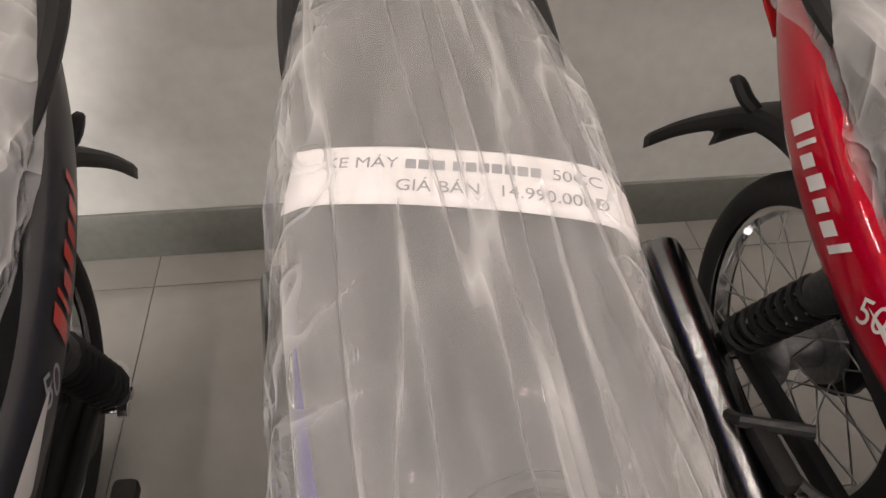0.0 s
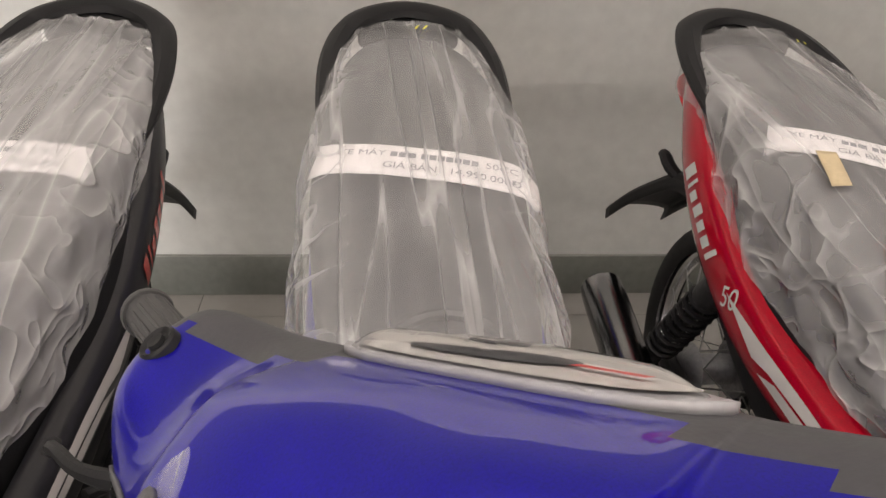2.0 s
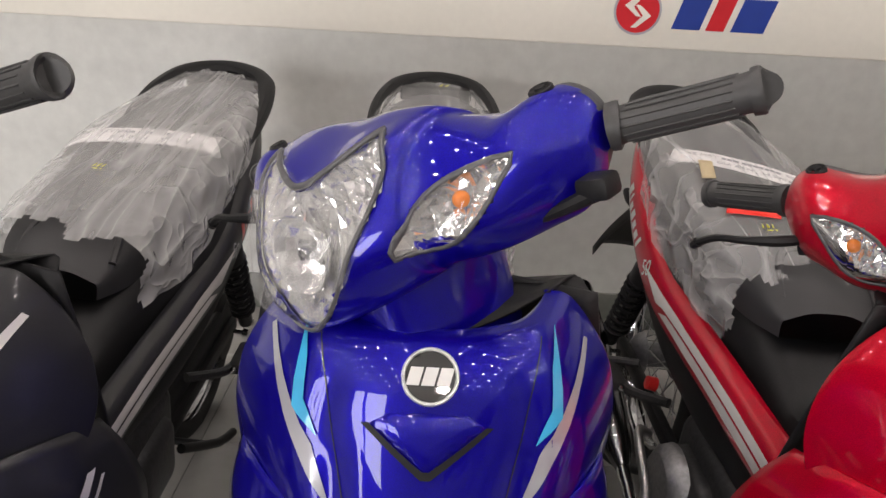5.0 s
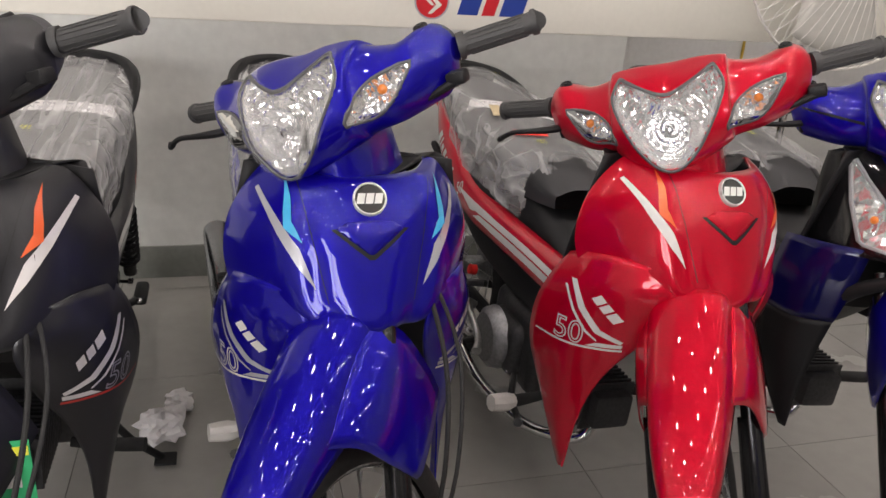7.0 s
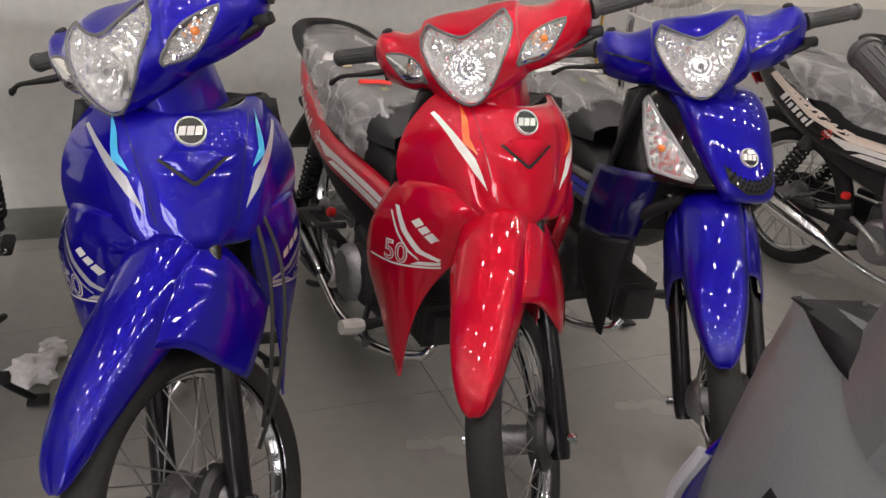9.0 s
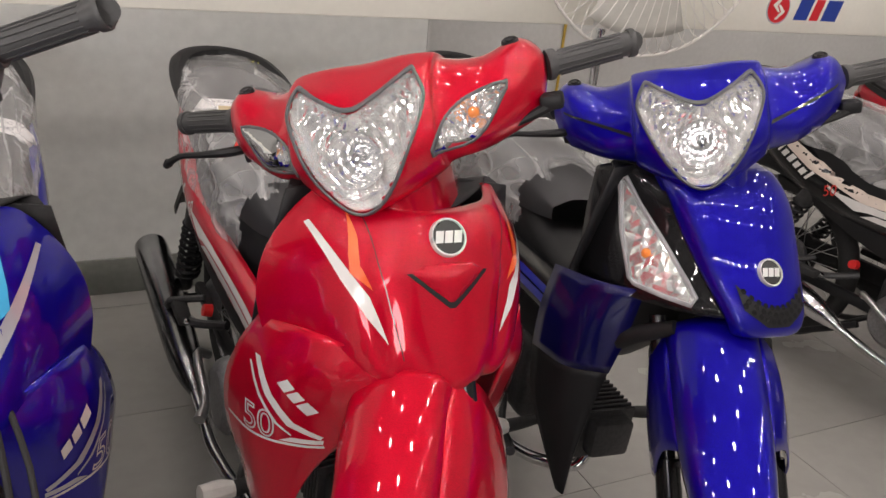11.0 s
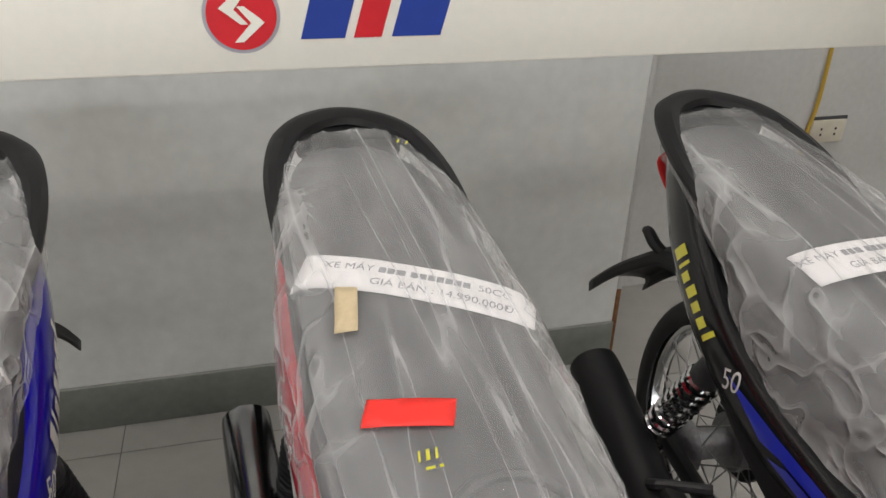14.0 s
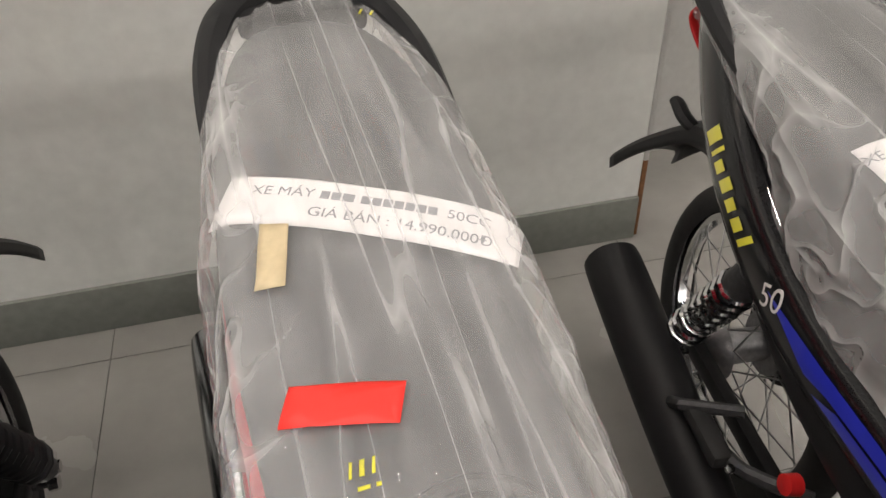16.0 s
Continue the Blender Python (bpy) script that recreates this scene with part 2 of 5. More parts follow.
def cr_ring(p, k):
    p = np.asarray(p, float)
    n = len(p)
    out = []
    for i in range(n):
        a, b, c, d = p[i - 1], p[i], p[(i + 1) % n], p[(i + 2) % n]
        for j in range(k):
            t = j / k
            out.append(0.5 * (2 * b + (c - a) * t + (2 * a - 5 * b + 4 * c - d) * t * t + (3 * b - a - 3 * c + d) * t ** 3))
    return np.array(out)


def grid(pts, ring=False, caps=False):
    """A bmesh of quads from rows of points."""
    pts = np.asarray(pts)
    bm = bmesh.new()
    vs = [[bm.verts.new(p) for p in row] for row in pts]
    n = len(vs[0])
    for i in range(len(vs) - 1):
        for j in range(n if ring else n - 1):
            k = (j + 1) % n
            bm.faces.new((vs[i][j], vs[i][k], vs[i + 1][k], vs[i + 1][j]))
    if caps:
        bm.faces.new(list(reversed(vs[0])))
        bm.faces.new(vs[-1])
    bmesh.ops.recalc_face_normals(bm, faces=bm.faces)
    return bm


def loft(rows, ku=4, kv=3, ring=False, caps=False):
    """A smooth skin through rows of points (rows: stations, points of a row: across or round)."""
    rows = np.asarray(rows, float)
    across = np.array([cr_ring(r, kv) if ring else cr(r, kv) for r in rows])
    return grid(cr(across, ku), ring, caps)


def tube(points, r, sides=10, k=4, caps=True):
    """A round tube along a path; r is one radius or one for each point."""
    p = np.asarray(points, float)
    rr = np.full(len(p), r) if np.isscalar(r) else np.asarray(r, float)
    if k > 1 and len(p) > 2:
        both = cr(np.column_stack([p, rr]), k)
        p, rr = both[:, :3], both[:, 3]
    rows = []
    side = None
    for i in range(len(p)):
        d = p[min(i + 1, len(p) - 1)] - p[max(i - 1, 0)]
        d = d / np.linalg.norm(d)
        if side is None:
            side = np.cross(d, (0, 0, 1) if abs(d[2]) < 0.9 else (1, 0, 0))
        side = side - d * side.dot(d)
        side = side / np.linalg.norm(side)
        up = np.cross(side, d)
        rows.append([p[i] + rr[i] * (math.cos(a) * side + math.sin(a) * up) for a in np.linspace(0, 2 * math.pi, sides, endpoint=False)])
    return grid(rows, True, caps)


def box(x0, x1, y0, y1, z0, z1, bevel=0.0, seg=2):
    bm = bmesh.new()
    bmesh.ops.create_cube(bm, size=1)
    for v in bm.verts:
        v.co = (x0 + (v.co.x + 0.5) * (x1 - x0), y0 + (v.co.y + 0.5) * (y1 - y0), z0 + (v.co.z + 0.5) * (z1 - z0))
    if bevel:
        bmesh.ops.bevel(bm, geom=bm.edges[:], offset=bevel, segments=seg, profile=0.5, affect="EDGES")
    return bm


def lathe(profile, axis_point, axis, sides=32):
    """Turns a profile of (radius, along) round an axis."""
    a = Vector(axis).normalized()
    u = a.orthogonal().normalized()
    w = a.cross(u)
    o = Vector(axis_point)
    rows = [[o + a * h + (u * math.cos(t) + w * math.sin(t)) * r for t in np.linspace(0, 2 * math.pi, sides, endpoint=False)] for r, h in profile]
    return grid(rows, True)


def join(*bms):
    out = bmesh.new()
    for b in bms:
        me = bpy.data.meshes.new("tmp")
        b.to_mesh(me)
        b.free()
        out.from_mesh(me)
        bpy.data.meshes.remove(me)
    return out


def moved(bm, m):
    bm.transform(m)
    return bm


def flat_poly(loops, cut=0.012):
    """A flat mesh in x, y from outlines, cut into small faces so that it can follow a curved skin."""
    bm = bmesh.new()
    for loop in loops:
        bm.faces.new([bm.verts.new((x, y, 0)) for x, y in loop])
    bmesh.ops.remove_doubles(bm, verts=bm.verts, dist=1e-6)
    bm.normal_update()
    bmesh.ops.triangulate(bm, faces=bm.faces)
    chop(bm, cut)
    return bm


def chop(bm, size):
    for ax in (0, 1):
        cut = size[ax] if isinstance(size, tuple) else size
        lo, hi = min(v.co[ax] for v in bm.verts), max(v.co[ax] for v in bm.verts)
        for i in range(1, int((hi - lo) / cut) + 1):
            co, no = [0, 0, 0], [0, 0, 0]
            co[ax], no[ax] = lo + i * cut, 1
            bmesh.ops.bisect_plane(bm, geom=bm.verts[:] + bm.edges[:] + bm.faces[:], plane_co=co, plane_no=no)


def text_mesh(body, size, shear=0.0, line=0.0):
    cu = bpy.data.curves.new("writing", "FONT")
    cu.body, cu.size, cu.shear = body, size, shear
    if line:
        cu.fill_mode, cu.bevel_depth, cu.bevel_resolution = "NONE", line, 0
    cu.align_x, cu.align_y = "CENTER", "CENTER"
    ob = bpy.data.objects.new("writing", cu)
    scene.collection.objects.link(ob)
    me = bpy.data.meshes.new_from_object(ob.evaluated_get(bpy.context.evaluated_depsgraph_get()))
    bm = bmesh.new()
    bm.from_mesh(me)
    bpy.data.objects.remove(ob)
    bpy.data.curves.remove(cu)
    bpy.data.meshes.remove(me)
    return bm


def lay(bm, tree, m, lift=0.0012, bulge=0.0, way=None, drop=True):
    """Lays a flat mesh onto a skin: m takes its plane into space, its -z is the way to the skin."""
    bm.transform(m)
    d = Vector(way) if way else -(m.to_3x3() @ Vector((0, 0, 1)))
    d.normalize()
    lost = []
    for v in bm.verts:
        loc, no, _, _ = tree.ray_cast(v.co - d * 0.3, d)
        if loc is None:
            loc, no, _, _ = tree.find_nearest(v.co)
            lost.append(v)
        if no.dot(d) > 0:
            no = -no
        v.co = loc + no * lift
    return bm


def frame_of(origin, xdir, ydir):
    """The matrix of a plane: its x and y run along xdir and ydir."""
    x = Vector(xdir).normalized()
    z = x.cross(Vector(ydir)).normalized()
    y = z.cross(x)
    m = Matrix((x, y, z)).transposed().to_4x4()
    m.translation = Vector(origin)
    return m


FRONT = frame_of((0, -0.6, 0), (1, 0, 0), (0, 0, 1))     # x right, y up, looking at the front of a bike
TOP = frame_of((0, 0, 1.3), (1, 0, 0), (0, 1, 0))        # plan view from above
SIDE_R = frame_of((0.6, 0, 0), (0, 1, 0), (0, 0, 1))     # its x runs to the rear: the side at +x
SIDE_L = frame_of((-0.6, 0, 0), (0, -1, 0), (0, 0, 1))   # its x runs to the front: the side at -x

# ---- motorcycles ----
from mathutils.bvhtree import BVHTree

RAKE, STEER = 29.0, -43.0
AXIS_POINT = Vector((0, -0.345, 0.275))
AXIS = Vector((0, math.sin(radians(RAKE)), math.cos(radians(RAKE))))
FRONT_AXLE, REAR_AXLE, TYRE_R = (0, -0.402, 0.272), (0, 0.855, 0.272), 0.272


def steering(angle):
    return Matrix.Translation(AXIS_POINT) @ Matrix.Rotation(radians(angle), 4, AXIS) @ Matrix.Translation(-AXIS_POINT)


def tree_of(bm):
    return BVHTree.FromBMesh(bm)


def wheel(bike, axle, m, name="wheel", chrome=CHROME):
    c = Vector(axle)
    x = (1, 0, 0)
    hub_ob = part(name, moved(lathe([(0.012, -0.075), (0.03, -0.07), (0.05, -0.05), (0.052, -0.045), (0.03, -0.04), (0.028, 0.03), (0.055, 0.035), (0.055, 0.05), (0.03, 0.06), (0.012, 0.075)], c, x, 24), m), ALLOY, bike)
    tyre_prof = [(TYRE_R - 0.052 + 0.0, -0.02)] + [(TYRE_R - 0.03 + 0.03 * math.cos(a), 0.031 * math.sin(a)) for a in np.linspace(-2.0, 2.0, 15)] + [(TYRE_R - 0.052, 0.02)]
    part("tyre", moved(lathe(tyre_prof, c, x, 56), m), RUBBER, hub_ob, "black rubber tyre")
    rim = [(0.226, -0.022), (0.232, -0.019), (0.226, -0.014), (0.212, -0.012), (0.206, 0), (0.212, 0.012), (0.226, 0.014), (0.232, 0.019), (0.226, 0.022)]
    part("rim", moved(lathe(rim, c, x, 56), m), chrome, hub_ob, "bright steel rim")
    spokes = []
    for i in range(36):
        a = 2 * math.pi * i / 36
        s = -1 if i % 2 else 1
        lean = 0.55 if (i // 2) % 2 else -0.55
        p = c + Vector((s * 0.045, 0.05 * math.cos(a + lean), 0.05 * math.sin(a + lean)))
        q = c + Vector((s * 0.008, 0.209 * math.cos(a), 0.209 * math.sin(a)))
        spokes.append(tube([p, q], 0.0016, 5, 1, False))
    part("spokes", moved(join(*spokes), m), STEEL, hub_ob, "thin steel spokes")
    return hub_ob


def coil(p, q, r, turns, wire):
    p, q = np.array(p, float), np.array(q, float)
    d = (q - p) / np.linalg.norm(q - p)
    u = np.cross(d, (1, 0, 0))
    u /= np.linalg.norm(u)
    w = np.cross(d, u)
    n = int(turns * 10)
    return tube([p + (q - p) * i / n + r * (math.cos(2 * math.pi * turns * i / n) * u + math.sin(2 * math.pi * turns * i / n) * w) for i in range(n + 1)], wire, 6, 1)


# the seat along the bike: y, half width, height of the middle, height of the lower edge
SEAT_ROWS = [(0.27, 0.070, 0.70, 0.655), (0.33, 0.098, 0.735, 0.655), (0.43, 0.118, 0.75, 0.66), (0.55, 0.130, 0.762, 0.67), (0.66, 0.138, 0.782, 0.685),
             (0.78, 0.138, 0.795, 0.70), (0.90, 0.130, 0.804, 0.72), (1.02, 0.108, 0.810, 0.74), (1.10, 0.075, 0.810, 0.755), (1.13, 0.04, 0.807, 0.77)]



def seat_skin(grow=0.0, hang=0.0, rows=SEAT_ROWS, ragged=0.0, ku=4, kv=3, seed=0):
    out = []
    rnd = random.Random(seed)
    for y, w, zt, zl in rows:
        w, zt = w + grow, zt + grow * 0.7
        zl = zl - hang + rnd.uniform(-ragged, ragged)
        c = -0.010 * min(1.0, max(0.0, (0.9 - y) / 0.3))
        out.append([(px + c, py, pz) for px, py, pz in ((-w * 0.97, y, zl), (-w, y, zl * 0.45 + zt * 0.55), (-w * 0.86, y, zt - 0.014), (-w * 0.45, y, zt - 0.002), (0, y, zt),
                    (w * 0.45, y, zt - 0.002), (w * 0.86, y, zt - 0.014), (w, y, zl * 0.45 + zt * 0.55), (w * 0.97, y, zl))])
    return loft(out, ku, kv)


def make_seat(bike):
    bm = seat_skin()
    bmesh.ops.holes_fill(bm, edges=[e for e in bm.edges if e.is_boundary], sides=0)
    seat = part("seat", bm, SEAT, bike, "dark grey vinyl seat")
    nose = [(-0.072, 0.300, 0.704), (-0.068, 0.340, 0.731), (-0.046, 0.385, 0.746), (0.0, 0.402, 0.7505), (0.046, 0.385, 0.746), (0.068, 0.340, 0.731), (0.072, 0.300, 0.704)]
    part("nose_piping", tube(nose, 0.0065, 8, 5), SEAT, seat, "raised seam round the seat's nose")


FILM_ROWS = [(0.22, 0.085, 0.665, 0.64), (0.27, 0.105, 0.715, 0.635), (0.35, 0.123, 0.745, 0.64), (0.45, 0.134, 0.757, 0.645), (0.55, 0.140, 0.767, 0.655), (0.66, 0.145, 0.786, 0.690),
             (0.78, 0.142, 0.799, 0.725), (0.90, 0.132, 0.808, 0.750), (1.02, 0.115, 0.816, 0.766), (1.065, 0.104, 0.819, 0.778), (1.090, 0.093, 0.822, 0.788), (1.098, 0.086, 0.817, 0.795)]



def film_skin(seed, smooth=False):
    bm = seat_skin(0.004, 0.018, FILM_ROWS, 0.0 if smooth else 0.018, 10, 9, seed)
    off = Vector((seed * 3.7, seed * 1.3, 0))
    if not smooth:
        bm.normal_update()
        for v in bm.verts:
            p = v.co
            low = min(1.0, max(0.0, (0.795 - p.z) / 0.10)) + max(0, 0.4 - p.y) * 1.5
            ridge = 1 - abs(noise.noise(Vector((p.x * 24, p.y * 1.6, p.z * 5)) + off)) * 2
            fold = 1 - abs(noise.noise(Vector((p.x * 9, p.y * 8, p.z * 13)) + off * 2)) * 2.4
            crease = 1 - abs(noise.noise(Vector((p.x * 24, p.y * 19, p.z * 22)) + off * 3)) * 2.2
            up = max(0.0, abs(v.normal.z)) ** 2
            tail = min(1.0, max(0.0, (p.y - 0.85) / 0.2))
            gather = max(0.0, 1 - abs(noise.noise(Vector((math.atan2(p.x, 1.35 - p.y) * 14, p.y * 1.2, seed)))) * 2.4) ** 2 * tail
            v.co = p + v.normal * (0.003 + max(0, ridge) ** 2 * 0.0045 + gather * 0.005 + max(-0.4, fold) * 0.007 * low + max(-0.3, crease) * 0.0045 * low) + Vector((0, 0, 0.007 * up))
    return bm


def make_film(m, seed, label, right, mat, start):
    top = thing("seat_cover_film", label, "plastic film", m, "plastic films over the seats")
    bm = film_skin(seed)
    for v in bm.verts:
        v.co.x *= right if v.co.x > 0 else 1.0
    bmesh.ops.delete(bm, geom=[f for f in bm.faces if f.calc_center_median().y < start + 0.03 * noise.noise(f.calc_center_median() * 22)], context="FACES")
    front = bm.copy()
    for piece_bm, sign in ((bm, 1), (front, -1)):
        bmesh.ops.delete(piece_bm, geom=[f for f in piece_bm.faces if sign * (f.calc_center_median().y - start - 0.07) < 0], context="FACES")
    part("film_sheet", bm, mat, top)
    part("gathered_front_edge", front, mat, top)
    return top


def bars(widths, gap, h, x0=0.0, y0=0.0, slant=0.0):
    """Plain bars in a row for writing that is not lettered."""
    out, x = [], x0
    for w in widths:
        out.append([(x, y0), (x + w, y0), (x + w + slant * h, y0 + h), (x + slant * h, y0 + h)])
        x += w + gap
    return out


def price_label(m, seed, at_y, turn, length=0.275, depth=0.062, at_x=0.0):
    """A strip of paper with two printed lines, lying under the film and bent to the seat's curve."""
    skin = film_skin(seed, True)
    tree = tree_of(skin)
    top = thing("price_label", "white paper price strip with two printed lines on the covered seat", "label", m, "price strips on the seats")
    fl = TOP @ Matrix.Translation((at_x, at_y, 0)) @ Matrix.Rotation(radians(turn), 4, "Z")
    h = length / 2
    sheet = lay(flat_poly([[(-h, -depth / 2), (h, -depth / 2), (h, depth / 2), (-h, depth / 2)]], 0.015), tree, fl, 0.0075)
    part("sheet", sheet, PAPER, top, solid=0.0005)
    words = []
    for body, x, y, size in (("XE MÁY", -0.083, 0.0115, 0.0170), ("50CC", 0.090, 0.0115, 0.0170), ("GIÁ BÁN : 14.990.000Đ", 0.030, -0.0125, 0.0170)):
        t = text_mesh(body, size)
        chop(t, 0.015)
        words.append(lay(moved(t, Matrix.Translation((x, y, 0))), tree, fl, 0.0082))
    part("printed_words", join(*words), INK, top, "grey printed letters")
    brand = flat_poly(bars([0.0085, 0.0085, 0.011], 0.0018, 0.0105, -0.0475, 0.006) + bars([0.0085] * 7, 0.0018, 0.0105, -0.0095, 0.006), 0.015)
    part("printed_bars", lay(brand, tree, fl, 0.0082), INK, top, "grey printed bars")
    skin.free()
    return top


# handlebar cover: half stations of x and a ring of (y, z)
HEAD_ST = [
    (0.0, [(-0.160, 0.876), (-0.186, 0.915), (-0.177, 0.958), (-0.150, 0.992), (-0.09, 1.025), (-0.035, 1.037), (0.035, 1.001), (0.07, 0.95), (-0.05, 0.895)]),
    (0.05, [(-0.140, 0.886), (-0.168, 0.928), (-0.156, 0.970), (-0.120, 1.014), (-0.074, 1.034), (-0.035, 1.038), (0.035, 1.000), (0.065, 0.95), (-0.05, 0.90)]),
    (0.092, [(-0.105, 0.900), (-0.138, 0.938), (-0.127, 0.978), (-0.101, 1.018), (-0.064, 1.034), (-0.030, 1.033), (0.035, 0.998), (0.06, 0.95), (-0.03, 0.91)]),
    (0.102, [(-0.088, 0.905), (-0.119, 0.938), (-0.113, 0.974), (-0.092, 1.004), (-0.058, 1.023), (-0.020, 1.021), (0.036, 0.997), (0.058, 0.95), (-0.028, 0.912)]),
    (0.145, [(-0.068, 0.908), (-0.104, 0.936), (-0.097, 0.966), (-0.080, 0.992), (-0.05, 1.012), (-0.010, 1.014), (0.036, 0.999), (0.048, 0.955), (-0.016, 0.918)]),
    (0.188, [(-0.036, 0.918), (-0.066, 0.944), (-0.071, 0.972), (-0.062, 0.998), (-0.042, 1.020), (-0.010, 1.026), (0.028, 1.016), (0.040, 0.968), (0.0, 0.930)]),
    (0.206, [(-0.022, 0.924), (-0.046, 0.946), (-0.053, 0.972), (-0.048, 0.996), (-0.032, 1.016), (-0.004, 1.022), (0.026, 1.012), (0.036, 0.970), (0.004, 0.936)]),
    (0.218, [(-0.014, 0.940), (-0.029, 0.954), (-0.034, 0.974), (-0.031, 0.992), (-0.020, 1.006), (0.002, 1.011), (0.022, 1.003), (0.029, 0.974), (0.006, 0.948)]),
    (0.225, [(-0.010, 0.966), (-0.018, 0.970), (-0.022, 0.979), (-0.018, 0.988), (-0.010, 0.995), (0.004, 0.998), (0.016, 0.993), (0.020, 0.978), (0.004, 0.966)]),
]


def head_skin():
    st = [(-x, r) for x, r in reversed(HEAD_ST[1:])] + HEAD_ST
    return loft([[(x, y, z) for y, z in r] for x, r in st], 8, 5, True, True)


def smooth_loop(pts, k=5):
    return [tuple(p) for p in cr_ring(pts, k)]


def sided(pts, s):
    return [(s * x, y) for x, y in pts] if s > 0 else [(s * x, y) for x, y in reversed(pts)]


HL_HALF = [(0.0, 1.001), (0.014, 1.003), (0.034, 1.011), (0.056, 1.021), (0.073, 1.028), (0.079, 1.026), (0.086, 1.014), (0.089, 1.001), (0.085, 0.986), (0.076, 0.966), (0.063, 0.944), (0.047, 0.920), (0.029, 0.899), (0.013, 0.888), (0.0, 0.885)]
SIGNAL = [(0.184, 0.990), (0.174, 0.971), (0.158, 0.950), (0.143, 0.937), (0.124, 0.930), (0.090, 0.930), (0.096, 0.950), (0.107, 0.968), (0.124, 0.980), (0.148, 0.987)]


def rim_distance(bm, outline):
    out = {}
    n = len(outline)
    for v in bm.verts:
        p, best = Vector(v.co[:2]), 9.0
        for i in range(n):
            a, b = Vector(outline[i]), Vector(outline[(i + 1) % n])
            t = max(0.0, min(1.0, (p - a).dot(b - a) / max(1e-9, (b - a).length_squared)))
            best = min(best, (p - a - (b - a) * t).length)
        out[v.index] = best
    return out


def domed(tree, outline, m, low, high, cut, reach=0.03, jitter=0.0, seed=1):
    """A lens or mirror that rises from a skin towards the middle of its outline."""
    bm = flat_poly([outline], cut)
    bm.verts.index_update()
    d = rim_distance(bm, outline)
    rnd = random.Random(seed)
    lift = [low + (high - low) * math.sin(min(1, d[v.index] / reach) * math.pi / 2) * (1 - jitter * rnd.random()) for v in bm.verts]
    lay(bm, tree, m, 0.0)
    way = m.to_3x3() @ Vector((0, 0, 1))
    for v, h in zip(bm.verts, lift):
        v.co = v.co + way * h
    return bm


def offset_loop(outline, d):
    """An outline grown by d (shrunk where d is negative)."""
    n = len(outline)
    area = sum(outline[i - 1][0] * outline[i][1] - outline[i][0] * outline[i - 1][1] for i in range(n))
    out = []
    for i, (x, y) in enumerate(outline):
        dx, dy = outline[(i + 1) % n][0] - outline[i - 1][0], outline[(i + 1) % n][1] - outline[i - 1][1]
        k = d / max(1e-9, math.hypot(dx, dy)) * (1 if area > 0 else -1)
        out.append((x + dy * k, y - dx * k))
    return out


def ring_of(outline, inner, outer):
    """The even band round an outline, from inner inside it to outer outside it."""
    n = len(outline)
    small, big = offset_loop(outline, -inner), offset_loop(outline, outer)
    return [[small[i], small[(i + 1) % n], big[(i + 1) % n], big[i]] for i in range(n)]


def inside(outline, x, y):
    odd = False
    for i in range(len(outline)):
        (x0, y0), (x1, y1) = outline[i - 1], outline[i]
        if (y0 > y) != (y1 > y) and x < (x1 - x0) * (y - y0) / (y1 - y0) + x0:
            odd = not odd
    return odd


def cut_out(bm, outline):
    """Opens a skin's front where a lamp sits."""
    bmesh.ops.delete(bm, geom=[f for f in bm.faces if f.calc_center_median().y < -0.02 and inside(outline, f.calc_center_median().x, f.calc_center_median().z)], context="FACES")


def sunk_mirror(tree, outline, deep, eye, eye_r, cut_x=0.009, cut_z=0.019, seed=1):
    """A moulded mirror sunk behind its outline: a round bowl at the eye, flutes and steps round it."""
    bm = flat_poly([outline], (cut_x, cut_z))
    bm.verts.index_update()
    d = rim_distance(bm, outline)
    drop = []
    for v in bm.verts:
        k = min(1.0, d[v.index] / (deep * 1.1))
        h = deep * (0.08 + 0.92 * math.sin(k * math.pi / 2))
        h *= 1 - 0.30 * noise.noise(Vector((v.co.x / 0.016, v.co.y / 0.024, seed * 2.3)))
        h -= 0.0035 * math.sin(v.co.x / cut_x * math.pi) * k
        r = math.hypot(v.co.x - eye[0], v.co.y - eye[1]) / eye_r
        if r < 1:
            h += 0.45 * deep * (1 - r * r)
        drop.append(h)
    lay(bm, tree, FRONT, 0.0)
    for v, h in zip(bm.verts, drop):
        v.co.y += h
    return bm


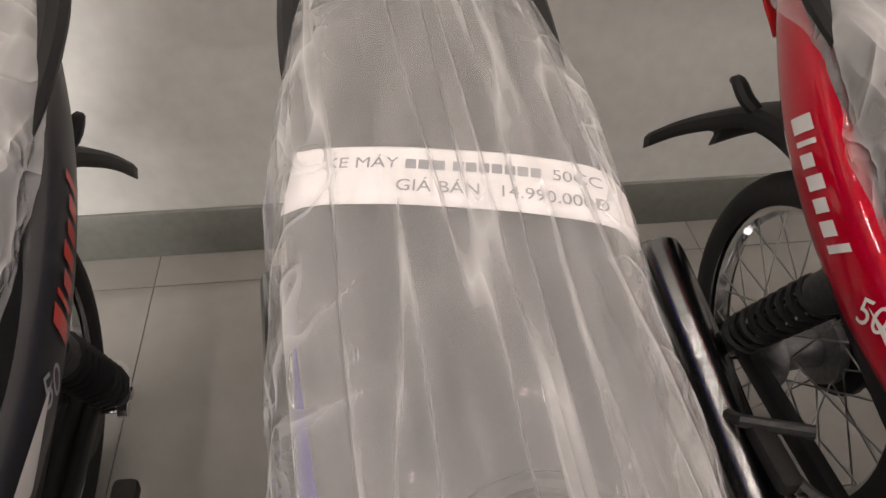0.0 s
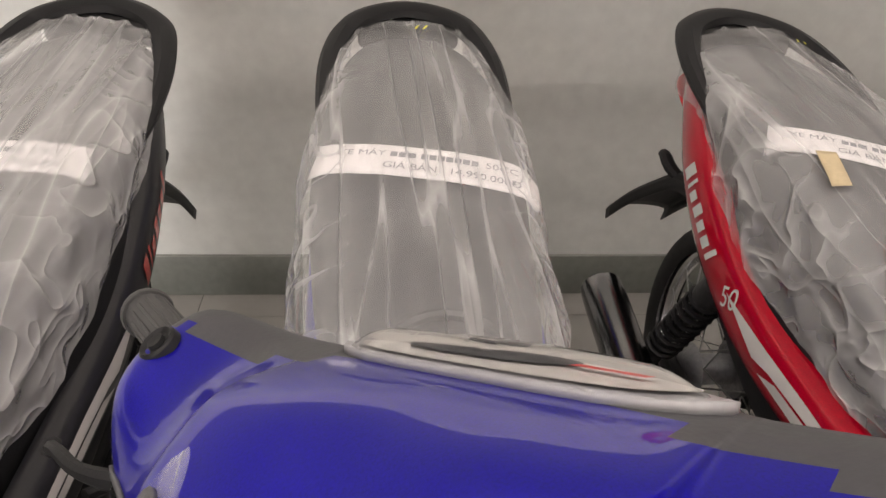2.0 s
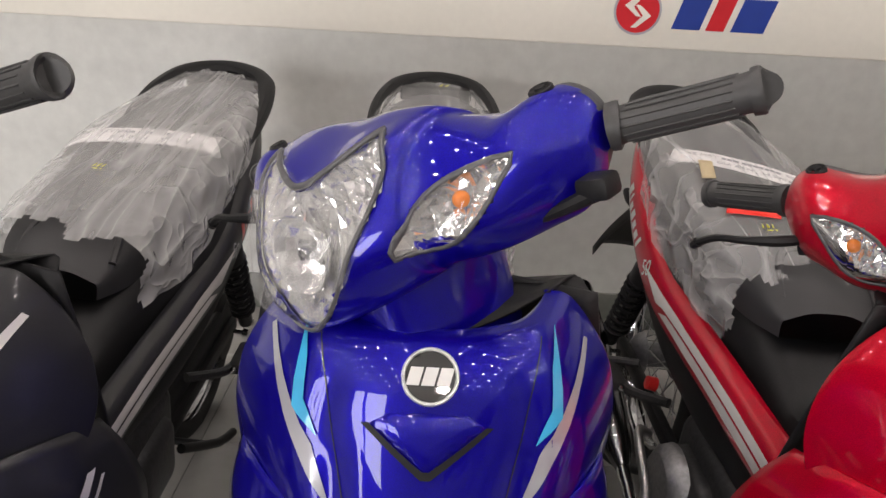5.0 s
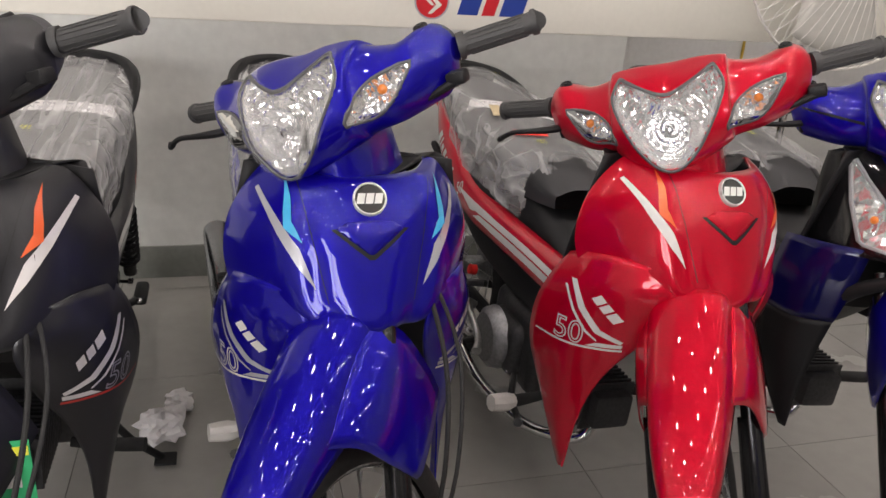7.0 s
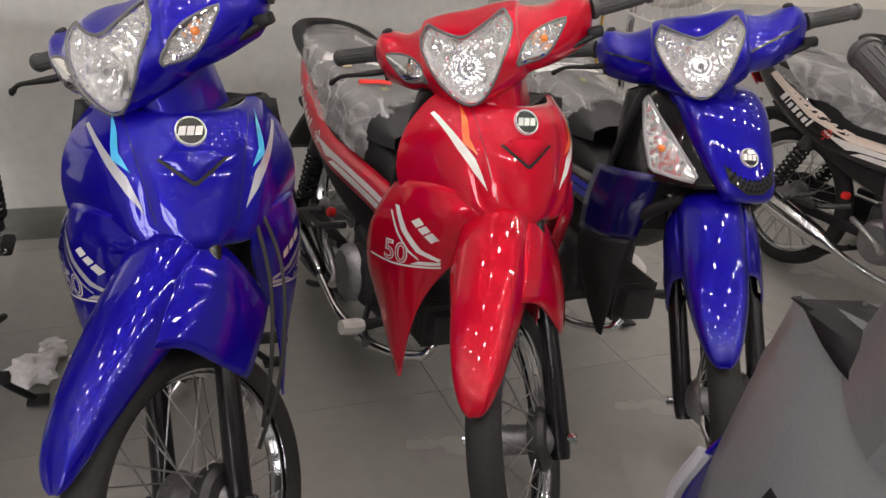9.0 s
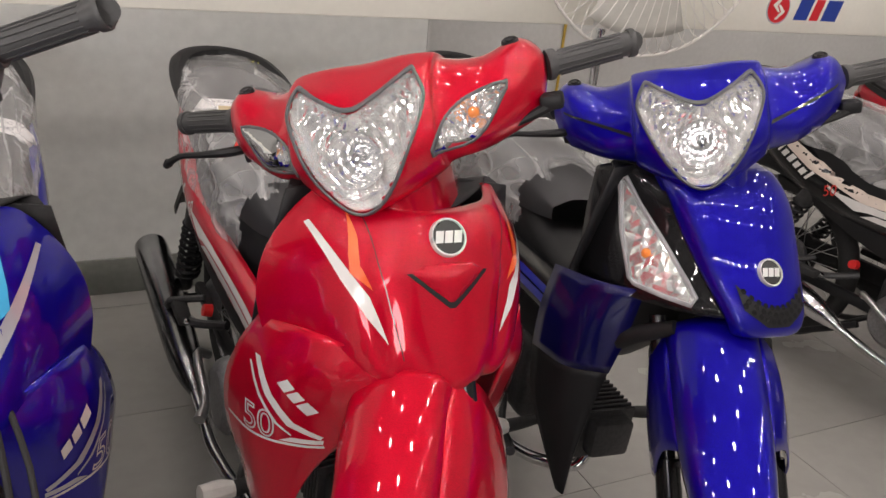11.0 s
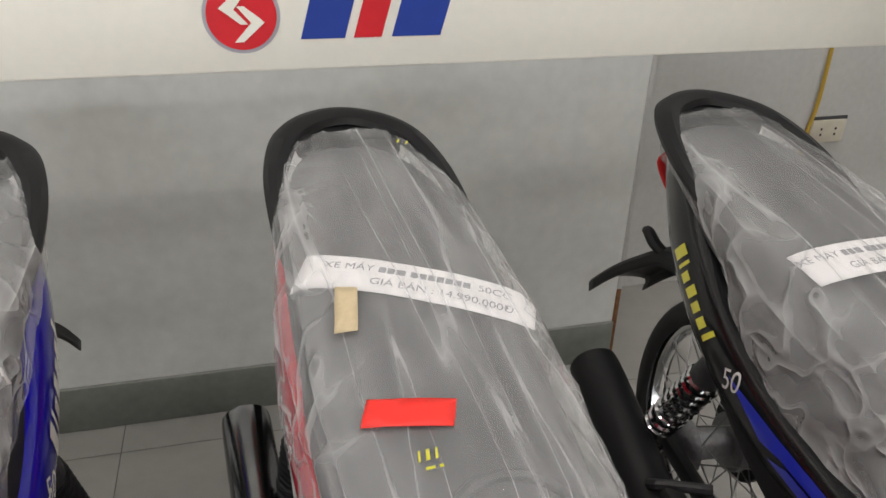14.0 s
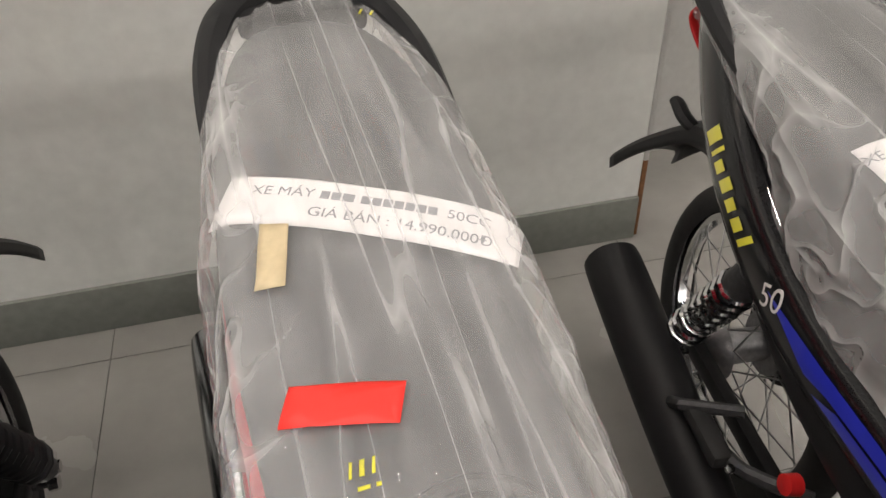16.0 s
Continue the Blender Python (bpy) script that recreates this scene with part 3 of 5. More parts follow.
def head_unit(bike, body_mat, m, c_variant=False, lamp_film=False):
    skin = head_skin()
    tree = tree_of(skin)
    pts = HL_HALF + [(-x, z) for x, z in reversed(HL_HALF[1:-1])]
    outline = []
    for x, z in pts:
        outline.append((x, z))
    outline = outline[::-1]
    outline = smooth_loop(outline, 3)
    signals = [] if c_variant else [smooth_loop(sided(SIGNAL, s), 2) for s in (1, -1)]
    shell, rear = skin.copy(), skin.copy()
    for half, sign in ((shell, 1), (rear, -1)):
        bmesh.ops.delete(half, geom=[f for f in half.faces if sign * (f.calc_center_median().y - 0.002) > 0], context="FACES")
    for o in [outline] + signals:
        cut_out(shell, o)
    cover = part("handlebar_cover", moved(shell, m), body_mat, bike)
    part("rear_cover", moved(rear, m), GREY_PLASTIC, cover, "dark grey plastic rear cover")

    def piece(name, bm, mat, parent, label="", **k):
        return part(name, moved(bm, m), mat, parent, label, **k)

    piece("headlamp_surround", lay(flat_poly(ring_of(outline, 0.0018, 0.0014), 0.008), tree, FRONT, 0.0022), DARK_TRIM, cover, "dark grey rubber trim round the headlamp", solid=0.003)
    eye = (0.0, 0.950)
    lamp = piece("headlamp", sunk_mirror(tree, offset_loop(outline, 0.001), 0.034, eye, 0.040), REFLECT, bike, "faceted mirror headlamp", smooth=False)
    back = tree.ray_cast(Vector((0, -0.6, eye[1])), Vector((0, 1, 0)))[0]
    bowl = [(0.008, 0.043), (0.016, 0.040), (0.024, 0.034), (0.031, 0.025), (0.036, 0.016), (0.0375, 0.0155)]
    piece("reflector_bowl", lathe(bowl, back, (0, 1, -0.12), 14), REFLECT, lamp, "round chrome bowl round the bulb", smooth=False)
    bulbm = lathe([(0.0, 0.018), (0.005, 0.019), (0.007, 0.022), (0.0075, 0.034), (0.005, 0.043)], back, (0, 1, -0.12), 20)
    piece("bulb_shield", bulbm, CHROME, lamp, "chrome bulb shield")
    lens = domed(tree, outline, FRONT, 0.0015, 0.013, 0.008, 0.035)
    lo = piece("lens", lens, LENS, lamp, "clear lens")
    lo.visible_shadow = False
    if lamp_film:
        sheet = domed(tree, offset_loop(outline, 0.007), FRONT, 0.0035, 0.019, 0.007, 0.028)
        for v in sheet.verts:
            fold = 1 - abs(noise.noise(Vector((v.co.x * 42, v.co.y * 20, v.co.z * 34)))) * 2.2
            v.co += Vector((0, -0.005, -0.002)) * max(-0.2, fold)
        lf = piece("lamp_film", sheet, LAMP_FILM, lamp, "clear crumpled film left over the headlamp")
        lf.visible_shadow = False
    if not c_variant:
        for s in (1, -1):
            o = signals[0 if s > 0 else 1]
            piece("indicator_surround", lay(flat_poly(ring_of(o, 0.0022, 0.0014), 0.010), tree, FRONT, 0.0018), DARK_TRIM, cover, solid=0.002)
            ind = piece("indicator", sunk_mirror(tree, offset_loop(o, 0.001), 0.018, (s * 0.140, 0.962), 0.016, 0.007, 0.007, 5), REFLECT, bike, "mirror indicator with an amber bulb", smooth=False)
            loc = tree.ray_cast(Vector((s * 0.140, -0.6, 0.964)), Vector((0, 1, 0)))[0]
            bulb = bmesh.new()
            bmesh.ops.create_uvsphere(bulb, u_segments=16, v_segments=10, radius=0.0072)
            bulb.transform(Matrix.Translation(loc + Vector((0, 0.008, 0))) @ Matrix.Diagonal((1, 1.1, 1, 1)))
            piece("bulb", bulb, AMBER, ind, "amber bulb")
            le = piece("lens", domed(tree, o, FRONT, 0.001, 0.007, 0.008, 0.02), LENS, ind, "clear lens")
            le.visible_shadow = False
    else:
        for s in (1, -1):
            slot = sided([(0.10, 0.955), (0.205, 0.985), (0.207, 0.989), (0.102, 0.961)], s)
            piece("seam", lay(flat_poly([slot], 0.012), tree, FRONT, 0.0012), BLACK_DECAL, cover)
    # plugs over the mirror holes
    for s in (1, -1):
        loc = tree.ray_cast(Vector((s * 0.188, -0.016, 1.3)), Vector((0, 0, -1)))[0]
        piece("mirror_hole_plug", lathe([(0.0, 0.003), (0.0045, 0.0035), (0.005, 0.001), (0.007, 0.001), (0.0095, 0.003), (0.011, 0.0015), (0.0115, -0.003)], loc, (0, -0.25, 1), 20), BLACK, cover, "black rubber plug")
    # meter panel behind
    meter = smooth_loop([(-0.085, 0.0), (-0.05, 0.022), (0.05, 0.022), (0.085, 0.0), (0.05, -0.018), (-0.05, -0.018)], 4)
    at_meter = TOP @ Matrix.Translation((-0.004, 0.032, 0))
    mt = piece("meter", lay(flat_poly([[(x * 1.1, y * 1.35) for x, y in meter[::-1]]], 0.010), tree, at_meter, 0.004), TRIM_GREY, cover, "grey rimmed meter", solid=0.004)
    piece("dial", lay(flat_poly([[(x * 0.95, y * 1.25) for x, y in meter[::-1]]], 0.010), tree, at_meter, 0.0055), DIAL, mt, "pale dial")
    piece("dial_field", lay(flat_poly([[(x * 0.5 - 0.012, y * 0.8 + 0.002) for x, y in meter[::-1]]], 0.010), tree, at_meter, 0.0065), GREY_PLASTIC, mt, "dark dial field")
    piece("meter_mark", lay(flat_poly([[(0.032, -0.006), (0.062, -0.004), (0.062, 0.003), (0.032, 0.001)]], 0.010), tree, at_meter, 0.0072), RED_PLASTIC, mt, "red meter mark")
    mg = piece("meter_glass", domed(tree, [(x, y * 1.35) for x, y in meter[::-1]], at_meter, 0.005, 0.016, 0.010, 0.02), LENS, mt, "clear domed meter window")
    mg.visible_shadow = False
    # grips, levers and master cylinder
    for s in (1, -1):
        g = piece("grip", tube([(s * 0.226, 0.010, 0.982), (s * 0.234, 0.013, 0.982), (s * 0.237, 0.014, 0.982), (s * 0.326, 0.044, 0.984), (s * 0.330, 0.045, 0.984), (s * 0.338, 0.048, 0.984), (s * 0.339, 0.048, 0.984)],
                           [0.020, 0.020, 0.0155, 0.0155, 0.018, 0.018, 0.010], 18, 3), GRIP, bike, "ribbed grey rubber grip")
        ridges = [tube([(s * x, 0.014 + (x - 0.237) * 0.337 + 0.0157 * math.cos(a), 0.982 + (x - 0.237) * 0.02 + 0.0157 * math.sin(a)) for x in (0.242, 0.322)], 0.0013, 5, 1) for a in np.linspace(0, 2 * math.pi, 14, endpoint=False)]
        piece("grip_ribs", join(*ridges), GRIP, g)
        if s > 0:
            piece("cable_bracket", join(tube([(0.10, -0.062, 0.912), (0.15, -0.055, 0.922), (0.20, -0.048, 0.934), (0.236, -0.034, 0.944)], [0.004, 0.004, 0.006, 0.008], 8, 4), box(0.215, 0.245, -0.046, -0.02, 0.936, 0.956, 0.005)), BLACK, bike, "black cable bracket under the grip")
            continue
        piece("brake_lever", join(tube([(s * 0.190, -0.030, 0.950), (s * 0.222, -0.055, 0.955), (s * 0.26, -0.064, 0.960), (s * 0.295, -0.060, 0.962), (s * 0.322, -0.056, 0.954)], [0.006, 0.007, 0.005, 0.0045, 0.005], 8, 4),
              tube([(s * 0.320, -0.056, 0.955), (s * 0.328, -0.055, 0.950)], [0.007, 0.005], 8, 1)), BLACK, bike, "black brake lever")
        piece("lever_bracket", box(min(s * 0.175, s * 0.212), max(s * 0.175, s * 0.212), -0.040, -0.010, 0.930, 0.952, 0.004), BLACK, bike)
    # steering neck
    piece("steering_neck", loft([[(-0.06, -0.125, z0), (0, -0.135, z0), (0.06, -0.125, z0), (0.075, -0.05, z0), (0.06, 0.03, z0), (-0.06, 0.03, z0), (-0.075, -0.05, z0)] for z0 in (0.80, 0.85, 0.90, 0.93)], 2, 3, True, True), body_mat, bike)
    skin.free()
    return cover


WRAP = textured("white_foam_wrap", (0.66, 0.64, 0.60), 0.6, grain=60, vary=0.1, bump=0.6)


def mirror_mat():
    """Silvered plastic mirror of a lamp, a little uneven."""
    m, nt, b = node_mat("headlamp_mirror")
    co = nt.nodes.new("ShaderNodeTexCoord")
    no = nt.nodes.new("ShaderNodeTexNoise")
    no.inputs["Scale"].default_value, no.inputs["Detail"].default_value = 45, 1
    nt.links.new(co.outputs["Object"], no.inputs["Vector"])
    bp = nt.nodes.new("ShaderNodeBump")
    bp.inputs["Strength"].default_value, bp.inputs["Distance"].default_value = 0.25, 0.0022
    nt.links.new(no.outputs["Fac"], bp.inputs["Height"])
    nt.links.new(bp.outputs[0], b.inputs["Normal"])
    b.inputs["Base Color"].default_value = (0.97, 0.97, 0.96, 1)
    b.inputs["Metallic"].default_value, b.inputs["Roughness"].default_value = 0.78, 0.10
    return m


LAMP_FILM = film_mat("lamp_film", -0.10)
DARK_TRIM = textured("dark_rubber_trim", (0.10, 0.10, 0.105), 0.4, grain=200, vary=0.1, bump=0.05)
DIAL = plain("meter_dial", (0.52, 0.51, 0.49), 0.4)
TRIM_GREY = textured("grey_trim", (0.34, 0.34, 0.35), 0.35, grain=200, vary=0.1, bump=0.05)
REFLECT = mirror_mat()


# front shield: middle (y, z), half width, edge (y, z)
COWL_ROWS = [
    (-0.128, 0.862, 0.112, -0.055, 0.872), (-0.150, 0.860, 0.138, -0.045, 0.862), (-0.174, 0.835, 0.170, -0.035, 0.822), (-0.194, 0.795, 0.195, -0.035, 0.775), (-0.216, 0.745, 0.204, -0.040, 0.725),
    (-0.235, 0.702, 0.200, -0.050, 0.685), (-0.247, 0.674, 0.190, -0.070, 0.652), (-0.244, 0.657, 0.174, -0.095, 0.632), (-0.220, 0.646, 0.158, -0.105, 0.620)]


def cowl_skin(rows=COWL_ROWS):
    out = []
    for i, (yc, zc, hw, ye, ze) in enumerate(rows):
        row = []
        f = 0.62 - 0.05 * i if rows is COWL_ROWS else 0.5
        d = min(0.020, (ye - yc) * 0.22)
        for s in np.linspace(-1, 1, 33):
            a = abs(s)
            k = math.sin(a * math.pi / 2) ** 0.96
            if rows is COWL_ROWS:
                y = yc + d * (k / f) ** 2 if k < f else yc + d + (ye - yc - d) * ((k - f) / (1 - f)) ** 1.75
                y += 0.006 * math.exp(-((k - f) / 0.05) ** 2) * min(1, i / 2)
            else:
                y = yc + (ye - yc) * (0.28 * a ** 1.6 + 0.72 * a ** 3.4)
            z = zc + (ze - zc) * a ** 2.0
            row.append((hw * k * (1 if s > 0 else -1 if s < 0 else 0), y, z))
        out.append(row)
    bm = loft(out, 5, 2)
    bm.normal_update()
    if sum(f.normal.y for f in bm.faces) > 0:
        bmesh.ops.reverse_faces(bm, faces=bm.faces)
    return bm


WING_BACK = [(0.194, -0.022, 0.674), (0.214, -0.004, 0.626), (0.226, 0.018, 0.555), (0.216, 0.032, 0.470), (0.192, 0.012, 0.385), (0.169, -0.075, 0.252)]


def wing_skin(s):
    """The side of the leg shield, from the arch over the wheel down to its pointed foot."""
    front = [(0.130, -0.175, 0.705), (0.090, -0.215, 0.662), (0.100, -0.182, 0.575), (0.136, -0.134, 0.480), (0.159, -0.110, 0.385), (0.170, -0.100, 0.250)]
    inner = [(0.165, -0.130, 0.706), (0.152, -0.170, 0.652), (0.155, -0.145, 0.565), (0.163, -0.114, 0.470), (0.168, -0.096, 0.380), (0.169, -0.100, 0.252)]
    mid = [(0.190, -0.072, 0.692), (0.198, -0.098, 0.640), (0.203, -0.082, 0.555), (0.201, -0.062, 0.470), (0.187, -0.060, 0.380), (0.172, -0.092, 0.250)]
    return loft([[(s * x, y, z) for x, y, z in r] for r in (front, inner, mid, WING_BACK)], 6, 4)


FENDER = [(-0.604, 0.486, 0.008, 0.003), (-0.597, 0.501, 0.022, 0.012), (-0.574, 0.529, 0.036, 0.026), (-0.526, 0.562, 0.049, 0.040), (-0.458, 0.598, 0.060, 0.056), (-0.378, 0.635, 0.068, 0.080), (-0.300, 0.667, 0.073, 0.10), (-0.23, 0.692, 0.074, 0.10)]


def fender_skin():
    rows = []
    for y, z, w, d in FENDER:
        n = Vector((0, -0.5, 0.86))
        rows.append([(s * w * f, y + d * k * 0.55, z - d * k) for s, f, k in ((-1, 1.0, 1.0), (-1, 0.98, 0.55), (-1, 0.82, 0.16), (-1, 0.42, 0.0), (1, 0.0, -0.04), (1, 0.42, 0.0), (1, 0.82, 0.16), (1, 0.98, 0.55), (1, 1.0, 1.0))])
    return loft(rows, 4, 3)


# coloured side cover: y, x, z of the middle, half height
SIDE_ROWS = [(1.13, 0.075, 0.760, 0.020), (1.03, 0.112, 0.725, 0.045), (0.92, 0.140, 0.680, 0.058), (0.80, 0.153, 0.625, 0.058), (0.68, 0.157, 0.580, 0.052), (0.56, 0.157, 0.558, 0.046), (0.43, 0.155, 0.554, 0.043), (0.30, 0.155, 0.556, 0.042), (0.17, 0.157, 0.558, 0.042), (0.04, 0.162, 0.565, 0.040)]


def side_skin(s):
    rows = []
    for y, x, z, h in SIDE_ROWS:
        rows.append([(s * (x - 0.030), y, z + h * 1.15), (s * (x - 0.006), y, z + h * 0.8), (s * x, y, z), (s * (x - 0.008), y, z - h * 0.8), (s * (x - 0.028), y, z - h)])
    return loft(rows, 4, 3)


def shock(bike, s, spring=BLACK):
    a, b = (s * 0.125, 0.86, 0.300), (s * 0.125, 0.72, 0.565)
    d = np.array(b) - np.array(a)
    p = lambda f: tuple(np.array(a) + d * f)
    body = part("shock_absorber", join(tube([p(0), p(1)], 0.010, 12, 1), tube([p(0.0), p(0.18)], 0.017, 12, 1), tube([p(0.80), p(0.97)], 0.027, 14, 1)), ENGINE, bike, "black shock absorber")
    part("spring", coil(p(0.16), p(0.84), 0.026, 9, 0.0052), spring, body, "coil spring")
    part("mount_bolt", lathe([(0.0, 0.02), (0.009, 0.018), (0.009, -0.01), (0.0, -0.01)], a, (s, 0, 0), 6), CHROME, body, "bright bolt")


def motorcycle(m, label, body_mat, accents, steer=STEER, side_mat=None, spring=BLACK, muffler=DARK_CHROME, c_variant=False, wing_mat=None, inner=BLACK, cables=True, pipe=1.12, lamp_film=False, edge_trim=None):
    """An underbone motorcycle: x across, y to its rear, z up, at its own upright pose; m sets it on its side stand."""
    side_mat = side_mat or body_mat
    wing_mat = wing_mat or body_mat
    bike = thing("motorcycle", label, "motorcycle", m, "motorcycles in the row")
    st = steering(steer)
    fw = wheel(bike, FRONT_AXLE, st)
    rw = wheel(bike, REAR_AXLE, Matrix())
    # fork
    for s in (1, -1):
        top = Vector((s * 0.078, -0.402, 0.27)) + AXIS * 0.46
        lo = Vector((s * 0.078, -0.402, 0.262))
        part("fork_leg", moved(join(tube([lo - AXIS * 0.03, lo + AXIS * 0.02, lo + AXIS * 0.24], [0.017, 0.0215, 0.0195], 16, 2), tube([lo + AXIS * 0.23, top], 0.0135, 14, 1)), st), FORK, bike, "dark polished fork leg")
    part("axle_nut", moved(join(lathe([(0, 0.115), (0.011, 0.113), (0.011, 0.10), (0.006, 0.10), (0.006, -0.10), (0.011, -0.10), (0.011, -0.113), (0, -0.115)], FRONT_AXLE, (1, 0, 0), 8)), st), CHROME, fw)
    part("brake_drum", moved(lathe([(0.0, 0.062), (0.052, 0.06), (0.062, 0.05), (0.062, 0.03), (0.0, 0.03)], FRONT_AXLE, (1, 0, 0), 28), st), ENGINE, fw, "black drum brake")
    if cables:
        part("brake_cable", moved(tube([(0.10, -0.30, 0.34), (0.135, -0.25, 0.44), (0.14, -0.17, 0.56), (0.10, -0.08, 0.70)], 0.004, 8, 5), st), RUBBER, bike, "black brake cable")
    if cables:
        part("meter_cable", moved(tube([(0.09, -0.32, 0.31), (0.15, -0.26, 0.42), (0.155, -0.15, 0.56), (0.10, -0.07, 0.70)], 0.0035, 8, 5), st), RUBBER, bike, "black meter cable")
    # front fender
    fsk = fender_skin()
    ft = tree_of(fsk)
    fen = part("front_fender", moved(fsk, st), body_mat, bike, solid=0.004)
    for s in (1, -1):
        sk = loft([[(s * 0.060, -0.40, 0.575), (s * 0.066, -0.34, 0.605), (s * 0.068, -0.27, 0.64), (s * 0.066, -0.20, 0.66)],
                   [(s * 0.085, -0.36, 0.545), (s * 0.092, -0.31, 0.570), (s * 0.095, -0.25, 0.60), (s * 0.092, -0.18, 0.62)],
                   [(s * 0.096, -0.325, 0.49), (s * 0.103, -0.285, 0.505), (s * 0.105, -0.22, 0.525), (s * 0.100, -0.16, 0.545)],
                   [(s * 0.098, -0.285, 0.43), (s * 0.104, -0.27, 0.435), (s * 0.105, -0.21, 0.465), (s * 0.098, -0.15, 0.495)]], 4, 3)
        part("fender_skirt", moved(sk, st), body_mat, fen, solid=0.003)
    # head
    head_unit(bike, body_mat, st, c_variant, lamp_film)
    # front shield
    csk = cowl_skin(C_COWL if c_variant else COWL_ROWS)
    ct = tree_of(csk)
    cowl = part("front_shield", csk.copy(), body_mat, bike, solid=0.004)
    if not c_variant:
        for s in (1, -1):
            wsk = wing_skin(s)
            wt = tree_of(wsk)
            wing = part("leg_shield_wing", wsk.copy(), wing_mat, bike, solid=0.004)
            wing_decals(wing, wt, s, accents)
            if edge_trim:
                part("wing_edge_trim", tube([(s * x, y, z) for x, y, z in WING_BACK[1:]], 0.010, 8, 4), edge_trim, wing, "silver trim along the shield's edge")
            wsk.free()
        cowl_decals(cowl, ct, accents)
    else:
        c_front(bike, cowl, ct, accents)
    csk.free()
    # inner shield and tunnel
    part("top_cover", loft([[(-0.115, -0.055, 0.872), (-0.06, -0.09, 0.855), (0, -0.12, 0.85), (0.06, -0.09, 0.855), (0.115, -0.055, 0.872)], [(-0.15, 0.0, 0.865), (-0.08, -0.01, 0.862), (0, -0.015, 0.86), (0.08, -0.01, 0.862), (0.15, 0.0, 0.865)], [(-0.165, -0.025, 0.855), (-0.08, 0.01, 0.83), (0, 0.02, 0.82), (0.08, 0.01, 0.83), (0.165, -0.025, 0.855)]], 3, 3), BLACK, bike, "black cover round the steering neck", solid=0.003)
    part("inner_shield", loft([[(-0.17, -0.03, 0.86), (-0.08, -0.02, 0.87), (0, -0.01, 0.87), (0.08, -0.02, 0.87), (0.17, -0.03, 0.86)],
                               [(-0.195, -0.02, 0.72), (-0.10, 0.03, 0.74), (0, 0.05, 0.75), (0.10, 0.03, 0.74), (0.195, -0.02, 0.72)],
                               [(-0.195, 0.01, 0.58), (-0.10, 0.07, 0.60), (0, 0.10, 0.62), (0.10, 0.07, 0.60), (0.195, 0.01, 0.58)],
                               [(-0.175, 0.02, 0.44), (-0.09, 0.10, 0.46), (0, 0.16, 0.50), (0.09, 0.10, 0.46), (0.175, 0.02, 0.44)]], 4, 4), inner, bike, "plain plastic inner leg shield", solid=0.004)
    rows = [(0.04, 0.10, 0.50, 0.72), (0.12, 0.085, 0.42, 0.60), (0.20, 0.085, 0.40, 0.575), (0.28, 0.095, 0.41, 0.62), (0.38, 0.118, 0.43, 0.67), (0.55, 0.135, 0.47, 0.69), (0.72, 0.135, 0.53, 0.71), (0.90, 0.115, 0.60, 0.74), (1.05, 0.075, 0.68, 0.77)]
    part("body_tunnel", loft([[(-w, y, zl), (-w * 1.02, y, (zl + zt) / 2), (-w * 0.8, y, zt), (0, y, zt + 0.01), (w * 0.8, y, zt), (w * 1.02, y, (zl + zt) / 2), (w, y, zl), (0, y, zl - 0.005)] for y, w, zl, zt in rows], 4, 3, True, True), BLACK, bike, "black plastic body")
    for s in (1, -1):
        ssk = side_skin(s)
        stree = tree_of(ssk)
        sc = part("side_cover", ssk.copy(), side_mat, bike, solid=0.003)
        side_decals(sc, stree, s, accents)
        ssk.free()
    make_seat(bike)
    # grab rail round the tail
    rail = [(-0.128, 0.80, 0.742), (-0.136, 0.90, 0.772), (-0.126, 1.02, 0.804), (-0.086, 1.125, 0.826), (0, 1.172, 0.833), (0.086, 1.125, 0.826), (0.126, 1.02, 0.804), (0.136, 0.90, 0.772), (0.128, 0.80, 0.742)]
    rr = cr(rail, 6)
    rows = []
    for i, p in enumerate(rr):
        d = rr[min(i + 1, len(rr) - 1)] - rr[max(i - 1, 0)]
        d /= np.linalg.norm(d)
        out = np.cross(d, (0, 0, 1))
        out /= np.linalg.norm(out)
        up = np.cross(out, d)
        f = math.sin(math.pi * i / (len(rr) - 1)) ** 0.5
        w, h = 0.008 + 0.005 * f + 0.013 * f ** 6, 0.006 + 0.010 * f
        rows.append([p + out * w * a + up * h * b for a, b in ((-1, -0.6), (-1.1, 0.1), (-0.6, 0.8), (0.2, 1), (0.9, 0.5), (1.1, -0.2), (0.6, -0.9), (-0.3, -1))])
    part("grab_rail", grid(rows, True, True), BLACK, bike, "black grab rail")
    part("rail_base", box(-0.085, 0.085, 1.085, 1.168, 0.790, 0.826, 0.010), BLACK, bike)
    # tail lamp and rear fender
    part("tail_lamp", loft([[(-0.08, 1.10, 0.76), (0, 1.16, 0.77), (0.08, 1.10, 0.76)], [(-0.085, 1.13, 0.72), (0, 1.185, 0.725), (0.085, 1.13, 0.72)], [(-0.06, 1.10, 0.66), (0, 1.14, 0.66), (0.06, 1.10, 0.66)]], 4, 4), RED_PLASTIC, bike, "red tail lamp", solid=0.004)
    part("rear_fender", loft([[(-0.07, y, z - 0.045), (-0.068, y, z - 0.01), (0, y, z), (0.068, y, z - 0.01), (0.07, y, z - 0.045)] for y, z in ((0.62, 0.56), (0.80, 0.58), (0.95, 0.60), (1.06, 0.58), (1.15, 0.52), (1.25, 0.44), (1.34, 0.355))], 4, 3), BLACK, bike, "black plastic rear fender", solid=0.004)
